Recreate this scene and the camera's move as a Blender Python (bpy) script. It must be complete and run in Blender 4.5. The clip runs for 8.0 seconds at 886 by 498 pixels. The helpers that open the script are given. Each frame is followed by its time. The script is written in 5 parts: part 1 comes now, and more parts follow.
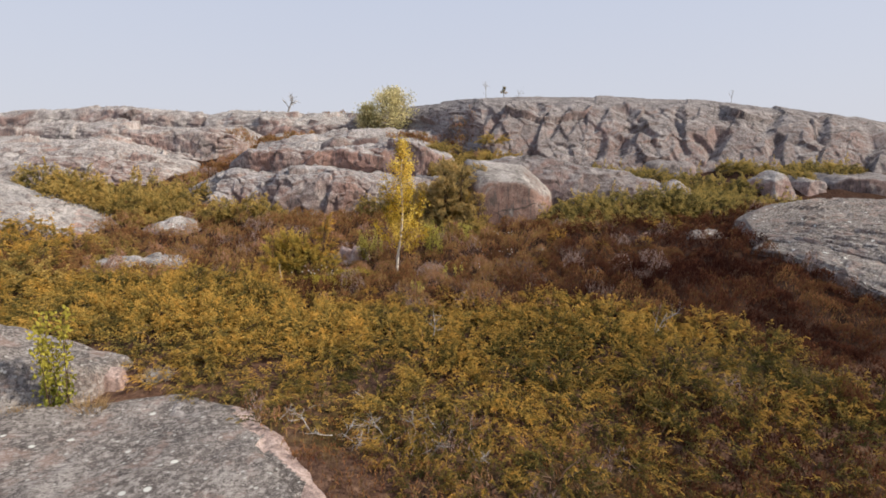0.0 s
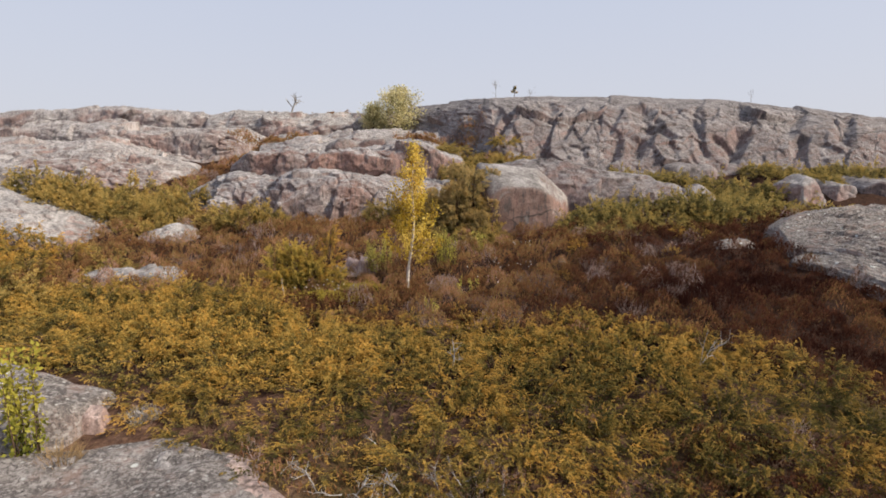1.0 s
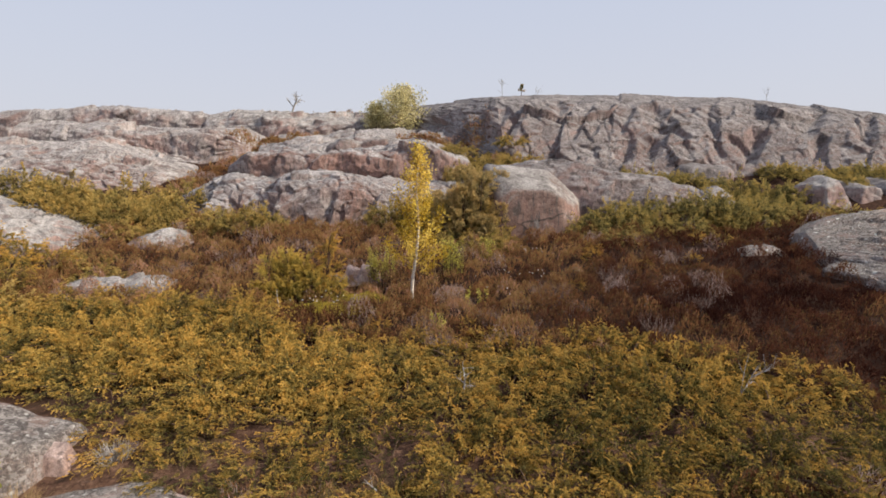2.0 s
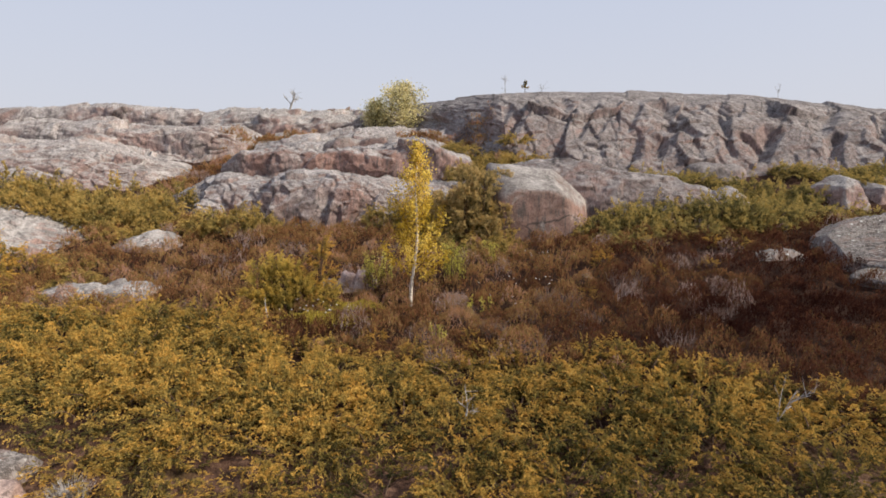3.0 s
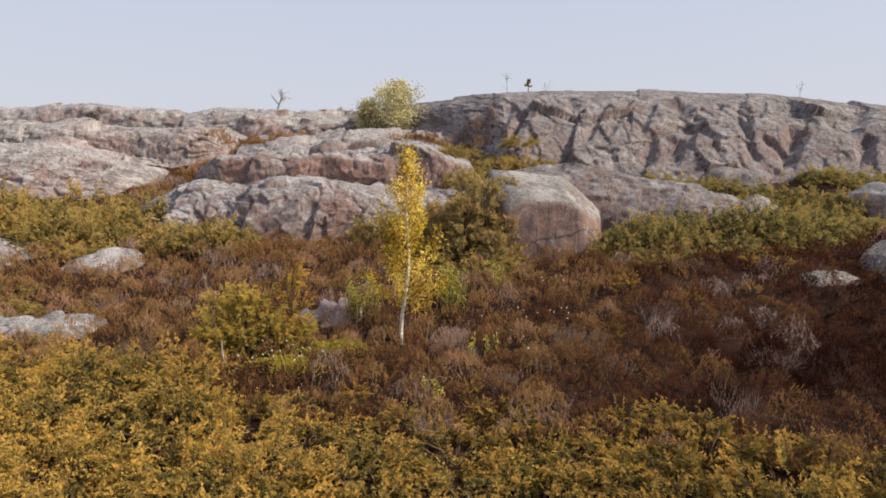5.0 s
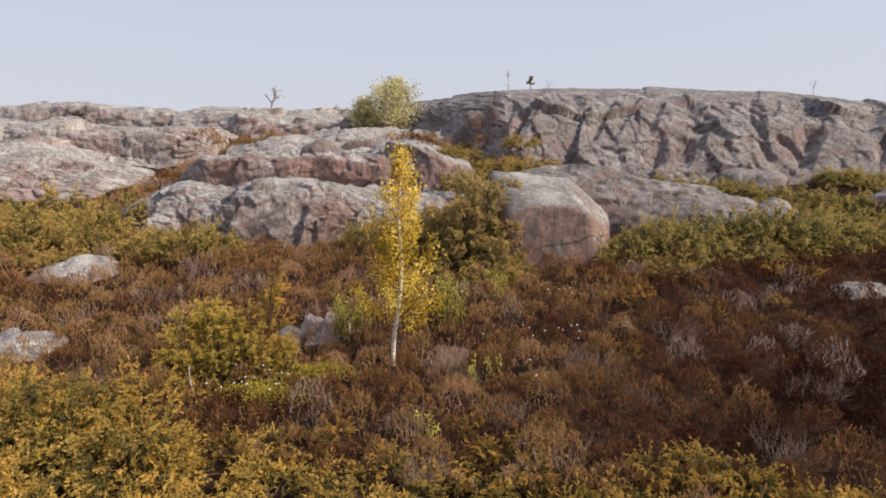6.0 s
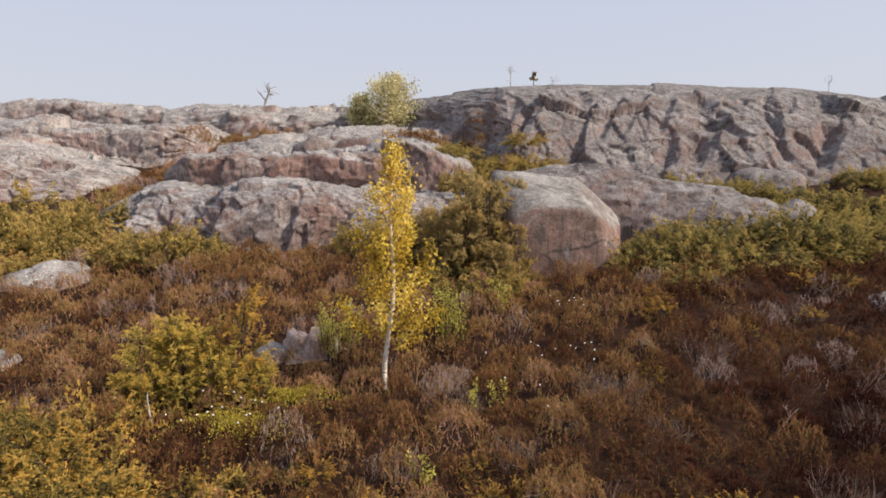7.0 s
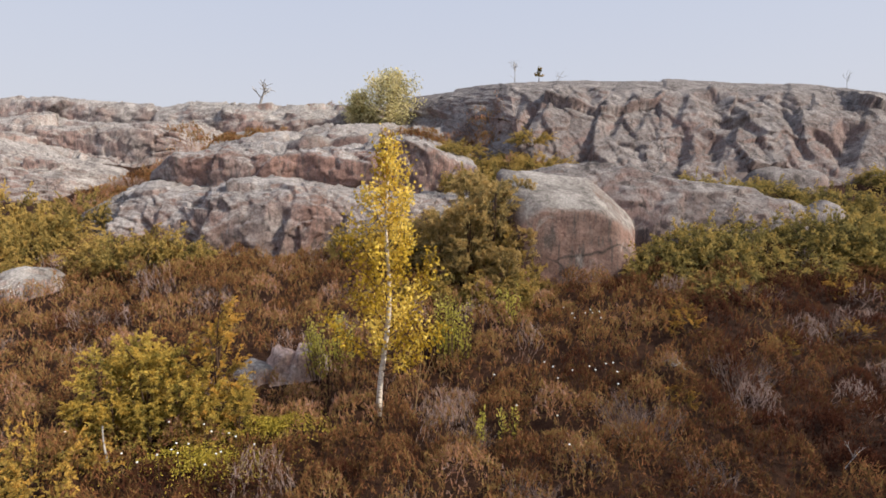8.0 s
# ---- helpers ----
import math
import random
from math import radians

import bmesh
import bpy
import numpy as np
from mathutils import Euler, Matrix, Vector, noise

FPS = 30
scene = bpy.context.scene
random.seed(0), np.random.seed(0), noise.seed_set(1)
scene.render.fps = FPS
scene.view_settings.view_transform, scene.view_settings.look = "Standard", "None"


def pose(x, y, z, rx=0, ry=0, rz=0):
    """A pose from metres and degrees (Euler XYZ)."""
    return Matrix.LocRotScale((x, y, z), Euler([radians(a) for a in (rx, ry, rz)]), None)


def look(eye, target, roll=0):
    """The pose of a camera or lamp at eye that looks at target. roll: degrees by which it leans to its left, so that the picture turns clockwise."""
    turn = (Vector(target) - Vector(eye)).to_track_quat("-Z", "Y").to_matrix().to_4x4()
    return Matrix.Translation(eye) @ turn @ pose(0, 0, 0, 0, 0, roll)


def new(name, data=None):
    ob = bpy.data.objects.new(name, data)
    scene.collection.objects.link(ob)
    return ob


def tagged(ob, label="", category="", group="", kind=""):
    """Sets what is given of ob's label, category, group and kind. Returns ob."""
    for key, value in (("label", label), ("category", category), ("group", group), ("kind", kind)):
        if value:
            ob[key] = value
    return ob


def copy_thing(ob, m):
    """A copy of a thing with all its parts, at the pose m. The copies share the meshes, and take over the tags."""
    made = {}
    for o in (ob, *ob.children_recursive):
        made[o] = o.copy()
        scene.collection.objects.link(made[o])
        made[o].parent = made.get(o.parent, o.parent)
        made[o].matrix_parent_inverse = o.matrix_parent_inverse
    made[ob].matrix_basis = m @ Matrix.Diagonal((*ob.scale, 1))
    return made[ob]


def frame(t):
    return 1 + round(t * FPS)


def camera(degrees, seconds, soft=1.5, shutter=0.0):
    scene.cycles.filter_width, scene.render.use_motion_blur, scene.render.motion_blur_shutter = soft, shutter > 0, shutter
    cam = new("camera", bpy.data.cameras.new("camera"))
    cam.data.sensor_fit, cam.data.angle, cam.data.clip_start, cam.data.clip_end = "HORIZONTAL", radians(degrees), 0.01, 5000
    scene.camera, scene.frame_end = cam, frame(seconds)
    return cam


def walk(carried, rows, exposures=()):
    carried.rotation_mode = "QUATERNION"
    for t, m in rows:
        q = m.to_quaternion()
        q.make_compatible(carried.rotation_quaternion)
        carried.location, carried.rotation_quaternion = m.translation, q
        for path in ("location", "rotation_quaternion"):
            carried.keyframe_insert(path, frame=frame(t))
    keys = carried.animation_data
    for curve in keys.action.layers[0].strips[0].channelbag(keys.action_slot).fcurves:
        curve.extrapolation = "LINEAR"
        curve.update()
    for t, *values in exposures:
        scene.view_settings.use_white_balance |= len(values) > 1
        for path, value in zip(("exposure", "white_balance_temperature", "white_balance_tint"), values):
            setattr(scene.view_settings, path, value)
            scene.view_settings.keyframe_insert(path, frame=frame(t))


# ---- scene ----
from mathutils.bvhtree import BVHTree

cam = camera(79.7, 8.0, soft=1.7)
METRES, EYE, TILT, LEAN, TURN = 5.5, 2.0, -9.0, 0.0, 0.0
ROWS = [
    (0.0, 0.0, 0.0, 0.0, -0.0, 0.0, -0.0),
    (0.5, -0.0179, 0.0619, 0.0226, 0.18, -0.1, -0.04),
    (1.0, -0.0351, 0.1271, 0.0425, 0.36, -0.11, -0.07),
    (1.5, -0.0471, 0.1847, 0.0584, 0.54, -0.12, -0.06),
    (3.0, -0.0457, 0.343, 0.0846, 0.86, -0.26, -0.11),
    (3.5, -0.0467, 0.3927, 0.0901, 0.84, -0.31, -0.1),
    (4.0, -0.0431, 0.4547, 0.1066, 0.81, -0.33, -0.09),
    (4.5, -0.0419, 0.5197, 0.1278, 0.75, -0.24, -0.09),
    (5.0, -0.0447, 0.5898, 0.148, 0.68, -0.22, -0.01),
    (6.5, -0.0373, 0.7833, 0.1816, 0.64, -0.2, -0.02),
    (7.0, -0.0366, 0.8494, 0.186, 0.67, -0.17, -0.06),
    (7.5, -0.0397, 0.9076, 0.1908, 0.73, -0.16, -0.06),
    (8.0, -0.0406, 0.9693, 0.1993, 0.79, -0.12, -0.08),
]
walk(cam, [(t, pose(0, 0, EYE, TILT, LEAN, TURN) @ pose(METRES * x, METRES * y, METRES * z, 90 + pitch, roll, yaw)) for t, x, y, z, yaw, pitch, roll in ROWS])

# ---- world, sun, exposure ----
SUN_AZ, SUN_EL = 104.0, 38.0          # degrees: clockwise from +y, above the horizon
world = bpy.data.worlds.new("misty_sky")
scene.world = world
world.use_nodes = True
wn, wl = world.node_tree.nodes, world.node_tree.links
wn.clear()
w_out, w_bg = wn.new("ShaderNodeOutputWorld"), wn.new("ShaderNodeBackground")
w_sky = wn.new("ShaderNodeTexSky")
w_sky.sky_type, w_sky.sun_disc = "NISHITA", False
w_sky.sun_elevation, w_sky.sun_rotation = radians(SUN_EL), radians(SUN_AZ)
w_sky.dust_density, w_sky.air_density = 4.0, 1.0
w_dim = wn.new("ShaderNodeVectorMath")
w_dim.operation = "SCALE"
w_dim.inputs["Scale"].default_value = 0.10
w_tc, w_sep = wn.new("ShaderNodeTexCoord"), wn.new("ShaderNodeSeparateXYZ")
w_ramp = wn.new("ShaderNodeValToRGB")
w_ramp.color_ramp.elements[0].position, w_ramp.color_ramp.elements[0].color = 0.0, (0.72, 0.73, 0.80, 1)
w_ramp.color_ramp.elements[1].position, w_ramp.color_ramp.elements[1].color = 0.45, (0.575, 0.645, 0.82, 1)
w_mix = wn.new("ShaderNodeMix")
w_mix.data_type = "RGBA"
w_mix.inputs[0].default_value = 0.88     # the fog bank hides most of the clear sky
wl.new(w_tc.outputs["Generated"], w_sep.inputs[0])
wl.new(w_sep.outputs["Z"], w_ramp.inputs[0])
wl.new(w_sky.outputs[0], w_dim.inputs[0])
wl.new(w_dim.outputs[0], w_mix.inputs[6])
wl.new(w_ramp.outputs[0], w_mix.inputs[7])
wl.new(w_mix.outputs[2], w_bg.inputs[0])
w_bg.inputs[1].default_value = 0.87
scene.view_settings.exposure = 0.2
wl.new(w_bg.outputs[0], w_out.inputs[0])

sun = new("sun", bpy.data.lights.new("sun", "SUN"))
sun.data.energy, sun.data.angle, sun.data.color = 5.0, radians(4.0), (1.0, 0.90, 0.76)
az, el = radians(SUN_AZ), radians(SUN_EL)
sun.matrix_basis = look((math.sin(az) * math.cos(el) * 60, math.cos(az) * math.cos(el) * 60, math.sin(el) * 60), (0, 0, 0))


# ---- noise for shapes ----
def vnoise(p, seed=0):
    """Smooth value noise of the points p (n, 3), from -1 to 1."""
    i = np.floor(p).astype(np.int64)
    f = p - i
    f = f * f * (3 - 2 * f)
    out = np.zeros(len(p))
    for dx in (0, 1):
        for dy in (0, 1):
            for dz in (0, 1):
                h = (i[:, 0] + dx) * 374761393 + (i[:, 1] + dy) * 668265263 + (i[:, 2] + dz) * 2147483647 + seed * 974711
                h = (h ^ (h >> 13)) * 1274126177 & 0x7FFFFFFF
                h = (h ^ (h >> 16)) & 0xFFFF
                w = (f[:, 0] if dx else 1 - f[:, 0]) * (f[:, 1] if dy else 1 - f[:, 1]) * (f[:, 2] if dz else 1 - f[:, 2])
                out += w * (h / 32767.5 - 1)
    return out


def fbm(p, octaves=4, seed=0, gain=0.5):
    p = np.asarray(p, float)
    total, amp = np.zeros(len(p)), 1.0
    for k in range(octaves):
        total += amp * vnoise(p * 2.03 ** k + 17.3 * k, seed + k)
        amp *= gain
    return total


def flat_noise(x, y, scale, octaves=3, seed=0):
    x, y = np.broadcast_arrays(np.asarray(x, float), np.asarray(y, float))
    p = np.stack([x.ravel() / scale, y.ravel() / scale, np.zeros(x.size)], 1)
    return fbm(p, octaves, seed).reshape(x.shape)


# ---- materials ----
class Nodes:
    """A short way to write a node material."""

    def __init__(self, name, rough=0.85, spec=0.3):
        self.mat = bpy.data.materials.new(name)
        self.mat.use_nodes = True
        self.tree = self.mat.node_tree
        self.bsdf = self.tree.nodes["Principled BSDF"]
        self.out = self.tree.nodes["Material Output"]
        self.bsdf.inputs["Roughness"].default_value = rough
        self.bsdf.inputs["Specular IOR Level"].default_value = spec
        self.place = self.tree.nodes.new("ShaderNodeNewGeometry")

    def link(self, a, b):
        self.tree.links.new(a, b)

    def feed(self, socket, value):
        if isinstance(value, bpy.types.NodeSocket):
            self.link(value, socket)
        else:
            socket.default_value = value

    def noise(self, scale, detail=4, rough=0.55, warp=0.0):
        n = self.tree.nodes.new("ShaderNodeTexNoise")
        self.link(self.place.outputs["Position"], n.inputs["Vector"])
        n.inputs["Scale"].default_value, n.inputs["Detail"].default_value = scale, detail
        n.inputs["Roughness"].default_value, n.inputs["Distortion"].default_value = rough, warp
        return n.outputs["Fac"]

    def cells(self, scale, feature="F1", vector=None):
        n = self.tree.nodes.new("ShaderNodeTexVoronoi")
        n.feature = feature
        self.link(vector or self.place.outputs["Position"], n.inputs["Vector"])
        n.inputs["Scale"].default_value = scale
        return n

    def ramp(self, fac, *stops):
        n = self.tree.nodes.new("ShaderNodeValToRGB")
        self.feed(n.inputs[0], fac)
        e = n.color_ramp.elements
        while len(e) < len(stops):
            e.new(0.5)
        for k, (pos, col) in enumerate(stops):
            e[k].position = pos
            e[k].color = (*col, 1) if not isinstance(col, (int, float)) else (col, col, col, 1)
        return n.outputs[0]

    def mix(self, fac, a, b, mode="MIX"):
        n = self.tree.nodes.new("ShaderNodeMix")
        n.data_type, n.blend_type = "RGBA", mode
        for s, v in ((n.inputs[0], fac), (n.inputs[6], a), (n.inputs[7], b)):
            self.feed(s, (*v, 1) if isinstance(v, tuple) and len(v) == 3 else v)
        return n.outputs[2]

    def math(self, op, a, b=0.0):
        n = self.tree.nodes.new("ShaderNodeMath")
        n.operation = op
        self.feed(n.inputs[0], a), self.feed(n.inputs[1], b)
        return n.outputs[0]

    def attr(self, name):
        n = self.tree.nodes.new("ShaderNodeAttribute")
        n.attribute_name = name
        return n.outputs["Fac"]

    def object_random(self):
        return self.tree.nodes.new("ShaderNodeObjectInfo").outputs["Random"]

    def up(self):
        n = self.tree.nodes.new("ShaderNodeSeparateXYZ")
        self.link(self.place.outputs["Normal"], n.inputs[0])
        return n.outputs["Z"]

    def bump(self, height, strength, distance, before=None):
        n = self.tree.nodes.new("ShaderNodeBump")
        n.inputs["Strength"].default_value, n.inputs["Distance"].default_value = strength, distance
        self.link(height, n.inputs["Height"])
        if before:
            self.link(before, n.inputs["Normal"])
        self.link(n.outputs[0], self.bsdf.inputs["Normal"])
        return n.outputs[0]

    def colour(self, value):
        self.feed(self.bsdf.inputs["Base Color"], (*value, 1) if isinstance(value, tuple) else value)
        return self

    def thin(self, colour, share):
        """A leaf that lets some light through."""
        t = self.tree.nodes.new("ShaderNodeBsdfTranslucent")
        m = self.tree.nodes.new("ShaderNodeMixShader")
        m.inputs[0].default_value = share
        self.feed(t.inputs[0], (*colour, 1) if isinstance(colour, tuple) else colour)
        self.link(self.bsdf.outputs[0], m.inputs[1]), self.link(t.outputs[0], m.inputs[2])
        self.link(m.outputs[0], self.out.inputs[0])
        return self


def granite(name, grey, pale, pink, spots=0.0, bare_least=0.15):
    """Bare granite: grey lichen crust on top, pink stone and dark streaks on the steep faces."""
    n = Nodes(name, 0.9, 0.2)
    grey, pale, pink = (tuple(c * 0.92 for c in q) for q in (grey, pale, pink))
    dark = tuple(c * 0.38 for c in grey)
    broad, mid, small, fine = n.noise(0.5, 3), n.noise(2.2, 8, 0.72, 0.3), n.noise(9, 7, 0.78, 0.15), n.noise(32, 5, 0.8)
    crust = n.ramp(mid, (0.34, dark), (0.45, tuple(c * 0.8 for c in grey)), (0.56, grey), (0.68, pale))
    crust = n.mix(n.ramp(small, (0.51, 0.0), (0.60, 0.5)), crust, pale)
    crust = n.mix(n.ramp(small, (0.38, 0.85), (0.45, 0.0)), crust, dark)
    bare = n.ramp(n.noise(1.7, 6, 0.65, 0.5), (0.3, tuple(c * 0.55 for c in pink)), (0.55, pink), (0.75, tuple(min(1, c * 1.4) for c in pink)))
    slope = n.ramp(n.math("ADD", n.up(), n.math("MULTIPLY", n.math("SUBTRACT", mid, 0.5), 1.3)), (0.30, 1.0), (0.80, 0.0))
    col = n.mix(n.math("MULTIPLY", slope, n.ramp(broad, (0.36, bare_least), (0.58, 0.95))), crust, bare)
    run = n.tree.nodes.new("ShaderNodeMapping")
    run.inputs["Scale"].default_value = (3.5, 3.5, 0.45)
    n.link(n.place.outputs["Position"], run.inputs[0])
    streak = n.tree.nodes.new("ShaderNodeTexNoise")
    streak.inputs["Detail"].default_value = 5
    n.link(run.outputs[0], streak.inputs["Vector"])
    col = n.mix(n.math("MULTIPLY", slope, n.ramp(streak.outputs["Fac"], (0.52, 0.0), (0.66, 0.7))), col, dark)
    col = n.mix(n.ramp(n.noise(1.1, 4, 0.6, 1.2), (0.56, 0.0), (0.70, 0.5)), col, dark)
    if not spots:
        bent = n.mix(0.35, n.place.outputs["Position"], n.tree.nodes.new("ShaderNodeTexNoise").outputs["Color"], "ADD")
        seam = n.ramp(n.cells(0.85, "DISTANCE_TO_EDGE", bent).outputs["Distance"], (0.0, 1.0), (0.022, 0.0))
        seam = n.math("MULTIPLY", seam, n.ramp(n.noise(0.8, 3), (0.46, 0.0), (0.56, 0.85)))
        col = n.mix(seam, col, tuple(c * 0.5 for c in dark))
        lichen = n.ramp(n.noise(1.6, 7, 0.7, 0.8), (0.53, 0.0), (0.62, 0.6))
        col = n.mix(lichen, col, pale)
    col = n.mix(0.8 if spots else 0.55, col, n.ramp(fine, (0.34, 0.12), (0.5, 0.5), (0.66, 0.88)), "OVERLAY")
    if spots:
        grit = n.noise(24, 7, 0.75, 0.5)
        col = n.mix(n.ramp(grit, (0.41, 0.9), (0.46, 0.0)), col, tuple(c * 0.45 for c in grey))
        col = n.mix(n.ramp(grit, (0.55, 0.0), (0.60, 0.9)), col, tuple(c * 1.1 for c in pale))
        sand = n.noise(75, 5, 0.8)
        col = n.mix(n.ramp(sand, (0.38, 0.8), (0.46, 0.0)), col, tuple(c * 0.4 for c in grey))
        col = n.mix(n.ramp(sand, (0.58, 0.0), (0.66, 0.7)), col, pale)
        col = n.mix(n.ramp(n.noise(2.6, 6, 0.7), (0.52, 0.0), (0.62, 0.55)), col, (0.27, 0.185, 0.155))
        col = n.mix(n.ramp(n.noise(13, 6, 0.75), (0.55, 0.0), (0.61, 0.75)), col, tuple(c * 1.15 for c in pale))
        flake = n.cells(17, "F1", n.mix(0.05, n.place.outputs["Position"], n.tree.nodes.new("ShaderNodeTexNoise").outputs["Color"], "ADD"))
        col = n.mix(n.math("MULTIPLY", n.ramp(flake.outputs["Color"], (0.6, 0.0), (0.75, 0.55)), n.ramp(flake.outputs["Distance"], (0.35, 1.0), (0.55, 0.0))), col, pale)
        warp = n.mix(0.06, n.place.outputs["Position"], n.tree.nodes.new("ShaderNodeTexNoise").outputs["Color"], "ADD")
        dots = n.cells(5.5, "F1", warp)
        keep = n.ramp(dots.outputs["Color"], (0.56, 0.0), (0.58, 1.0))
        few = n.cells(13, "F1", warp)
        crumb = n.math("MULTIPLY", n.ramp(few.outputs["Distance"], (0.16, 0.8), (0.24, 0.0)), n.ramp(few.outputs["Color"], (0.55, 0.0), (0.60, 1.0)))
        col = n.mix(crumb, col, (0.42, 0.41, 0.38))
        col = n.mix(n.math("MULTIPLY", n.math("MULTIPLY", n.ramp(dots.outputs["Distance"], (0.13, 1.0), (0.18, 0.0)), keep), spots), col, (0.55, 0.55, 0.51))
    n.colour(col)
    first = n.bump(mid, 0.35, 0.02)
    second = n.bump(small, 0.9, 0.02 if spots else 0.03, first)
    n.bump(fine, 0.7, 0.010, second)
    return n.mat


ROCK = granite("grey_pink_granite", (0.315, 0.285, 0.272), (0.49, 0.455, 0.43), (0.36, 0.245, 0.215))
ROCK_PALE = granite("pale_grey_granite", (0.315, 0.29, 0.275), (0.47, 0.44, 0.415), (0.36, 0.235, 0.205))
ROCK_NEAR = granite("lichened_granite", (0.165, 0.142, 0.130), (0.325, 0.295, 0.272), (0.27, 0.185, 0.155), 0.9)
ROCK_DARK = granite("dark_fractured_granite", (0.225, 0.20, 0.19), (0.37, 0.34, 0.315), (0.29, 0.19, 0.165))
ROCK_RIDGE = granite("weathered_ridge_granite", (0.20, 0.178, 0.173), (0.35, 0.318, 0.305), (0.27, 0.185, 0.165))
ROCK_BOULDER = granite("rust_red_boulder_granite", (0.25, 0.225, 0.21), (0.40, 0.37, 0.345), (0.255, 0.15, 0.12), 0.0, 0.75)
ROCK_BROKEN = granite("broken_pink_granite", (0.56, 0.41, 0.36), (0.68, 0.56, 0.50), (0.60, 0.40, 0.33))
ROCK_PINK = granite("fresh_pink_granite", (0.46, 0.34, 0.30), (0.60, 0.48, 0.43), (0.52, 0.35, 0.29))
ROCK_RED = granite("red_granite", (0.29, 0.265, 0.258), (0.47, 0.44, 0.425), (0.33, 0.20, 0.165))


def soil():
    n = Nodes("heath_soil", 0.95, 0.1)
    litter = n.ramp(n.noise(6, 6, 0.7), (0.3, (0.03, 0.02, 0.014)), (0.5, (0.11, 0.06, 0.04)), (0.7, (0.24, 0.145, 0.095)))
    moss = n.ramp(n.noise(14, 4), (0.3, (0.035, 0.028, 0.012)), (0.7, (0.12, 0.085, 0.025)))
    sep = n.tree.nodes.new("ShaderNodeSeparateXYZ")
    n.link(n.place.outputs["Position"], sep.inputs[0])
    peat = n.ramp(n.noise(9, 5, 0.7), (0.3, (0.018, 0.010, 0.007)), (0.7, (0.07, 0.034, 0.021)))
    wet = n.math("ADD", n.math("MULTIPLY", n.math("SUBTRACT", sep.outputs["Y"], 5.6), 0.6), n.math("SUBTRACT", n.noise(1.2, 3), 0.5))
    low = n.mix(n.ramp(n.noise(0.8, 3), (0.5, 0.0), (0.62, 0.8)), litter, moss)
    low = n.mix(n.ramp(wet, (0.2, 0.0), (0.5, 1.0)), low, peat)
    stone = n.ramp(n.noise(2.4, 6, 0.65, 0.4), (0.36, (0.17, 0.155, 0.15)), (0.5, (0.31, 0.285, 0.27)), (0.7, (0.46, 0.43, 0.40)))
    hill = n.math("ADD", n.math("MULTIPLY", n.math("SUBTRACT", sep.outputs["Y"], 19.5), 0.25), n.math("MULTIPLY", n.math("SUBTRACT", n.noise(0.7, 4), 0.5), 3.0))
    col = n.mix(n.ramp(hill, (0.1, 0.0), (0.3, 1.0)), low, stone)
    n.colour(col)
    n.bump(n.noise(18, 6, 0.7), 0.9, 0.05)
    return n.mat


SOIL = soil()


def foliage(name, dark, mid, tip, share=0.3, patch=1.2):
    """Needles and small leaves: inner growth dark with shade put into its colour, young tips bright, each one a little
    different.
    """
    n = Nodes(name, 0.65, 0.12)
    tone_sum = n.math("ADD", n.attr("leaf_tone"), n.math("MULTIPLY", n.math("SUBTRACT", n.place.outputs["Random Per Island"], 0.5), 0.3))
    tone_sum = n.math("ADD", tone_sum, n.math("MULTIPLY", n.math("SUBTRACT", n.noise(patch, 3), 0.5), 0.9))
    tone_sum = n.math("ADD", tone_sum, n.math("MULTIPLY", n.math("SUBTRACT", n.object_random(), 0.5), 0.25))
    col = n.ramp(tone_sum, (0.08, dark), (0.45, mid), (0.85, tip))
    n.colour(col)
    n.thin(col, share)
    return n.mat


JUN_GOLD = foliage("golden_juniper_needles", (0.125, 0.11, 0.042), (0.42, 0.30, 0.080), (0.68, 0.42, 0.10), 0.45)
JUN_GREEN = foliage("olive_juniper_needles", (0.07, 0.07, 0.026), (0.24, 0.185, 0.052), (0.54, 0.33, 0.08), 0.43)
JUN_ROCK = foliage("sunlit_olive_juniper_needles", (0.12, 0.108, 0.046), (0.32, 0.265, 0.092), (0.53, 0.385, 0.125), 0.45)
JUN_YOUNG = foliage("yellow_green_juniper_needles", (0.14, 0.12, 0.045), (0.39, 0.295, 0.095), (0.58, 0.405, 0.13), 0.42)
# needle colours lifted to carry distance haze and offset the bush's own shade
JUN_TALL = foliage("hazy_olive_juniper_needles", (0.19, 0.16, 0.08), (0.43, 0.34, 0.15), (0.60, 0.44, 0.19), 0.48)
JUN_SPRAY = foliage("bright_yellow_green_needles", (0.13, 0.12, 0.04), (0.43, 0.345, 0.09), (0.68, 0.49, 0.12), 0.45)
BIRCH_LEAF = foliage("yellow_birch_leaves", (0.34, 0.22, 0.025), (0.65, 0.455, 0.055), (0.87, 0.66, 0.16), 0.45, 6.0)
# the skyline's haze is mixed into these leaf colours as paleness
FAR_LEAF = foliage("haze_paled_green_leaves", (0.42, 0.38, 0.18), (0.60, 0.54, 0.29), (0.74, 0.65, 0.37), 0.5, 1.5)
FRESH = foliage("fresh_green_shoots", (0.22, 0.21, 0.035), (0.50, 0.46, 0.09), (0.68, 0.61, 0.14), 0.5, 3.0)
SAPLING = foliage("green_yellow_leaves", (0.055, 0.07, 0.015), (0.20, 0.205, 0.035), (0.44, 0.38, 0.065), 0.4, 4.0)
MOSS = foliage("yellow_green_moss", (0.13, 0.12, 0.022), (0.33, 0.265, 0.04), (0.52, 0.40, 0.07), 0.3, 5.0)


